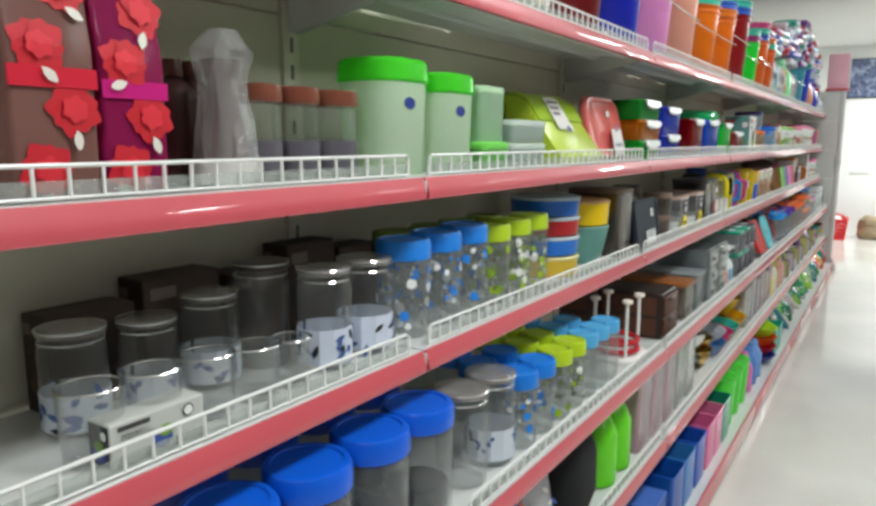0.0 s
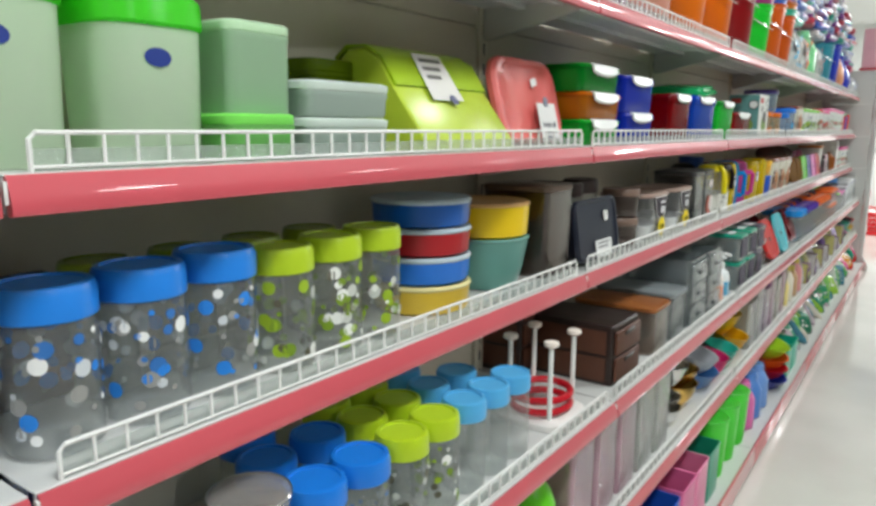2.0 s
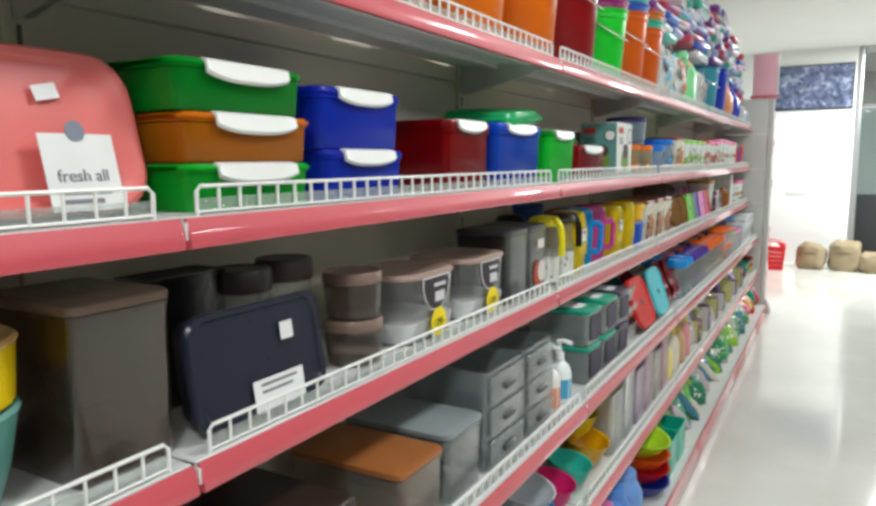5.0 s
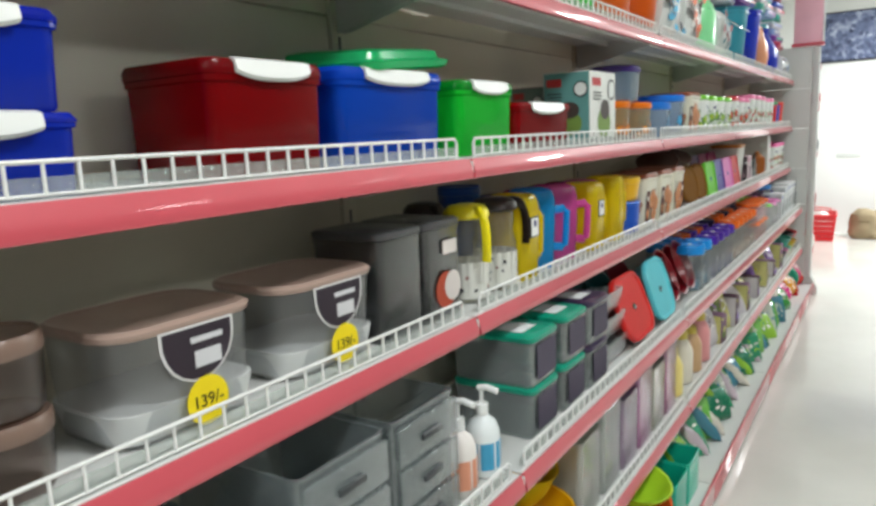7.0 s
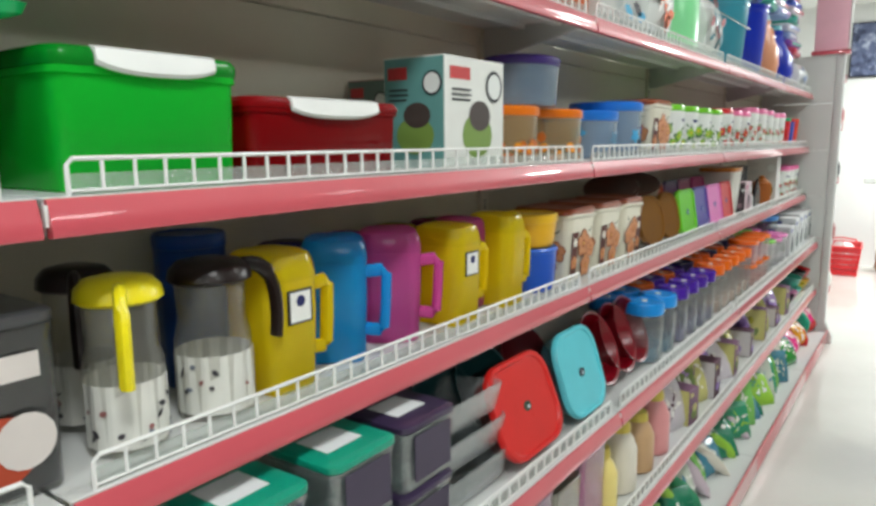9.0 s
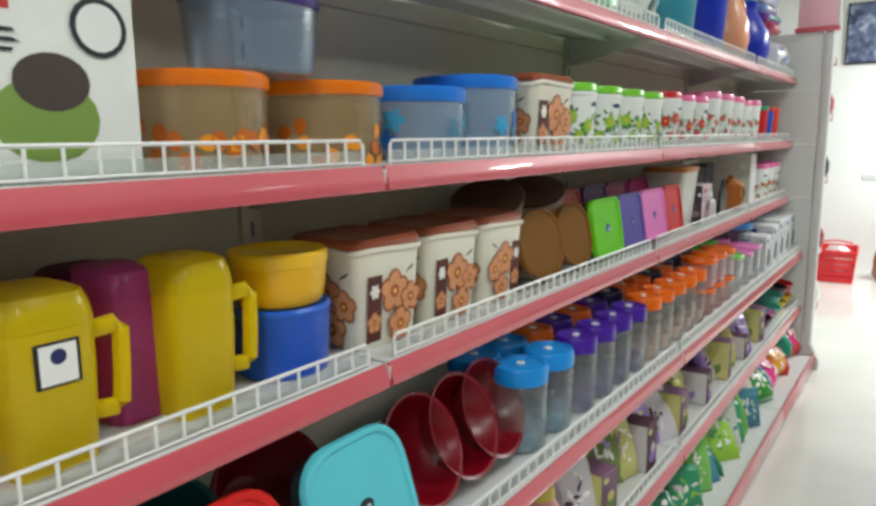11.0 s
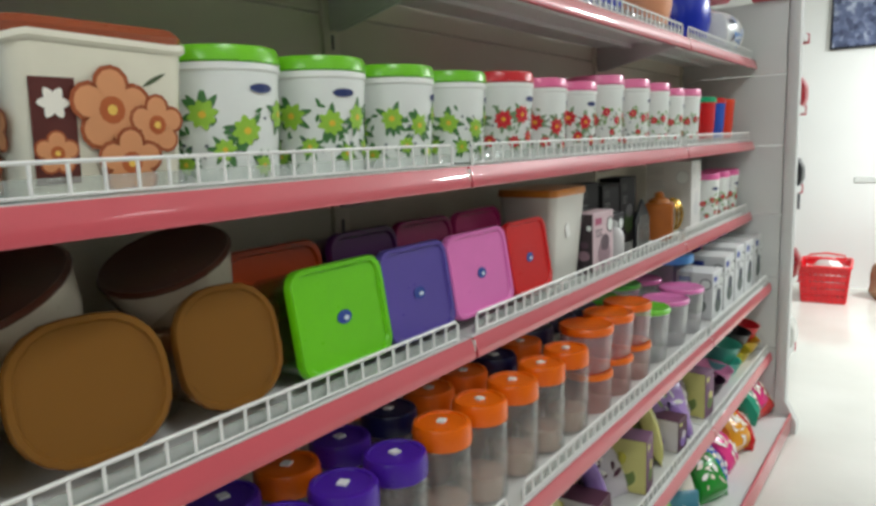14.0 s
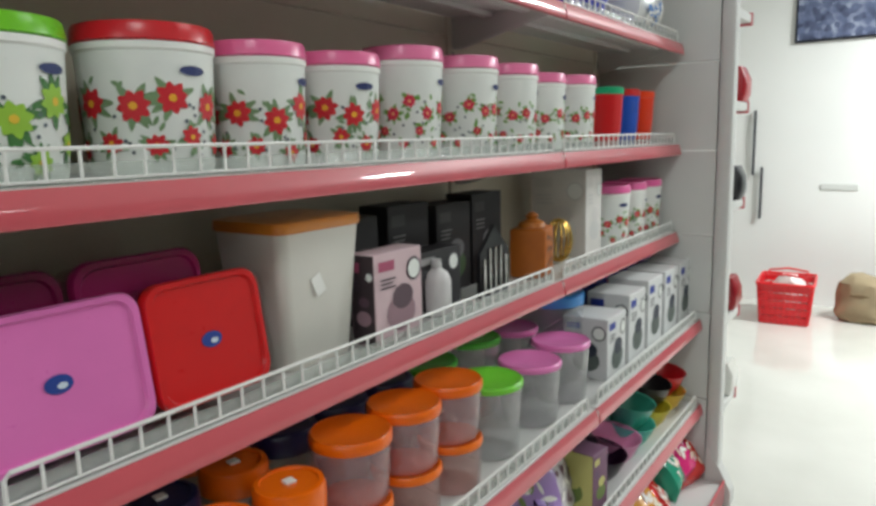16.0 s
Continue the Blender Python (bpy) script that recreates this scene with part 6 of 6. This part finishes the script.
for k, yy in enumerate((2.98, 3.14, 3.30)):
    tub(yy, 0.15, 0.21, (76, 214, 60), (70, 200, 60), -1, 0.03, taper=0.82, lid_h=0.006, label="bright green plastic tub on the bottom shelf")
for k, (yy, c) in enumerate(((3.47, (216, 110, 170)), (3.60, (80, 130, 200)), (3.74, (110, 150, 210)))):
    bottle(yy, 0.13, 0.19, c, -1, back=0.04, cap=c, label="coloured plastic bottle on the bottom shelf", neck=0.6)
for k, (c, z0) in enumerate((((40, 50, 150), 0), ((190, 30, 40), 0.05), ((222, 90, 30), 0.10), ((170, 214, 50), 0.15))):
    bowl(3.98, 0.24, 0.075, c, -1, 0.02, z=z0, tilt=(0, 14), label="large plastic basin in a colourful stack")
for k, (yy, c) in enumerate(((4.20, (20, 170, 140)), (4.36, (30, 180, 150)))):
    crate(yy, 0.15, 0.22, 0.14, c, -1, 0.03, clear=False, label="turquoise plastic basket on the bottom shelf")
GP = ((150, 200, 70), (196, 206, 190), (60, 150, 110), (206, 190, 200), (120, 190, 90), (70, 130, 150), (220, 214, 200), (40, 120, 90))
for k in range(32):
    rng = random.Random(800 + k)
    pouch(4.54 + k * 0.074, 0.10 + rng.uniform(0, 0.06), 0.12 + rng.uniform(0, 0.08), 0.05, GP[k % 8], GP[(k * 3 + 2) % 8], -1, 0.05 + rng.uniform(0, 0.04), -26 + rng.uniform(-24, 12), 800 + k, "green and white packet leaning on the bottom shelf", turn=rng.uniform(-50, 50))
for k, (yy, c, z0) in enumerate(((6.98, (40, 140, 50), 0.0), (7.10, (30, 90, 180), 0.0), (7.22, (226, 50, 130), 0.0), (7.36, (220, 150, 40), 0.02), (7.50, (206, 40, 40), 0.0), (7.62, (40, 150, 120), 0.05), (7.72, (206, 30, 110), 0.05), (7.80, (200, 36, 30), 0.0))):
    pouch(yy, 0.15, 0.16, 0.11, c, (230, 220, 200), -1, 0.03, -40, 900 + k, "brightly coloured folded packet on the bottom shelf", turn=(k * 37) % 50 - 25, z=z0)

# ---- end unit goods, seen edge on ----
for k, (z, c) in enumerate(((1.36, (170, 40, 50)), (1.02, (40, 40, 44)), (0.62, (150, 30, 40)), (0.30, (222, 222, 216)))):
    t = thing("hanging_pack", "small pack hanging at the end unit", "packet", pose(-0.52, 8.24, z), "end unit goods")
    part("pack", loft([ring(0.02, 0.05, 0.01, 0.002), ring(0.03, 0.06, 0.015, 0.03), ring(0.03, 0.055, 0.015, 0.08), ring(0.01, 0.05, 0.006, 0.12)]), plastic(*c), t)

# ---- floor goods at the end wall ----
t = thing("shopping_basket", "bright red plastic shopping basket holding white bags", "basket", pose(-0.66, 10.70, 0.0, 0, 0, 4))
REDB = plastic(214, 30, 40)
hx, hy = 0.165, 0.21
part("floor_plate", loft([ring(hx * 0.86, hy * 0.88, 0.02, 0.002), ring(hx * 0.87, hy * 0.89, 0.02, 0.008)]), REDB, t)
for k in range(5):
    z0, z1 = 0.01 + 0.052 * k, 0.01 + 0.052 * k + 0.044
    f0, f1 = 0.87 + 0.13 * z0 / 0.27, 0.87 + 0.13 * z1 / 0.27
    part("side_band", loft([ring(hx * f0, hy * f0, 0.025, z0), ring(hx * f1, hy * f1, 0.025, z1), ring(hx * f1 - 0.004, hy * f1 - 0.004, 0.022, z1), ring(hx * f0 - 0.004, hy * f0 - 0.004, 0.022, z0), ring(hx * f0, hy * f0, 0.025, z0)], cap0=False, cap1=False), REDB, t)
bm = bmesh.new()
for k in range(9):
    a = -1 + k / 4
    for s in (-1, 1):
        tube([(hx * 0.8 * a, s * hy * 0.87, 0.005), (hx * 0.95 * a, s * hy * 0.995, 0.265)], 0.005, 6, bm)
        tube([(s * hx * 0.87, hy * 0.8 * a, 0.005), (s * hx * 0.995, hy * 0.95 * a, 0.265)], 0.005, 6, bm)
part("ribs", bm, REDB, t)
part("rim", tube([(x, y, 0.272) for x, y, _ in ring(hx * 1.02, hy * 1.02, 0.03, 0, 4)], 0.010, 8, closed=True), REDB, t)
for s in (-1, 1):
    part("handle", tube([(-hx * 0.75, s * 0.09, 0.275), (-hx * 0.72, s * 0.12, 0.31), (0, s * 0.13, 0.325), (hx * 0.72, s * 0.12, 0.31), (hx * 0.75, s * 0.09, 0.275)], 0.007, 8), REDB, t)
t = thing("plastic_bag", "crumpled white plastic bag in the basket", "bag", pose(-0.64, 10.68, 0.008))
bm = lathe([(0.07, 0), (0.11, 0.05), (0.12, 0.16), (0.09, 0.25), (0.045, 0.30)], 18)
for v in bm.verts:
    v.co += Vector((noise.noise(v.co * 22), noise.noise(v.co * 22 + Vector((5, 0, 0))), 0.6 * noise.noise(v.co * 22 + Vector((0, 5, 0))))) * 0.025
for v in bm.verts:
    v.co.z = max(v.co.z, 0.001)
part("bag", bm, plastic(232, 230, 226), t)


def sack(x, y, w, h, seed):
    rng = random.Random(seed)
    t = thing("sack", "rolled beige jute sack lying by the wall", "sack", pose(x, y, 0, 0, 0, rng.uniform(-12, 12)), "sacks by the wall")
    bm = loft([ring(w * 0.40, w * 0.40, w * 0.3, 0.0, 5), ring(w * 0.5, w * 0.46, w * 0.32, h * 0.2, 5), ring(w * 0.49, w * 0.46, w * 0.32, h * 0.55, 5), ring(w * 0.46, w * 0.43, w * 0.3, h * 0.85, 5), ring(w * 0.34, w * 0.3, w * 0.2, h, 5)])
    bmesh.ops.subdivide_edges(bm, edges=bm.edges[:], cuts=1, use_grid_fill=True)
    for v in bm.verts:
        n3 = Vector((noise.noise(v.co * 9 + Vector((seed, 0, 0))), noise.noise(v.co * 9 + Vector((0, seed, 0))), noise.noise(v.co * 9 + Vector((0, 0, seed)))))
        v.co += n3 * 0.035
        v.co.z = max(0.001, v.co.z)
    part("sack_body", bm, SACK, t)
    part("tie", tube([(w * 0.49 * math.cos(a), w * 0.46 * math.sin(a), h * 0.6 + 0.01 * math.sin(3 * a)) for a in (2 * math.pi * q / 20 for q in range(20))], 0.006, 6, closed=True), surface("twine", lin(110, 92, 66), 0.9), t)
    return t


sack(-0.22, 10.88, 0.30, 0.30, 3)
sack(0.12, 10.86, 0.32, 0.34, 8)
sack(0.42, 10.84, 0.34, 0.22, 13)

# rail with hooks on the end wall
for x, z0, z1 in ((-0.99, 0.94, 1.41), (-0.93, 0.62, 1.0)):
    t = thing("wall_rail", "slim dark vertical rail on the white wall", "wall fitting", pose(x, YF - 0.03, z0), "wall rails")
    part("bar", block(-0.009, 0.009, -0.01, 0.01, 0, z1 - z0, 0.003), plastic(70, 72, 76), t)
    for zz in (0.06, z1 - z0 - 0.06):
        part("standoff", block(-0.006, 0.006, 0.0105, 0.03, zz - 0.006, zz + 0.006), plastic(90, 92, 96), t)
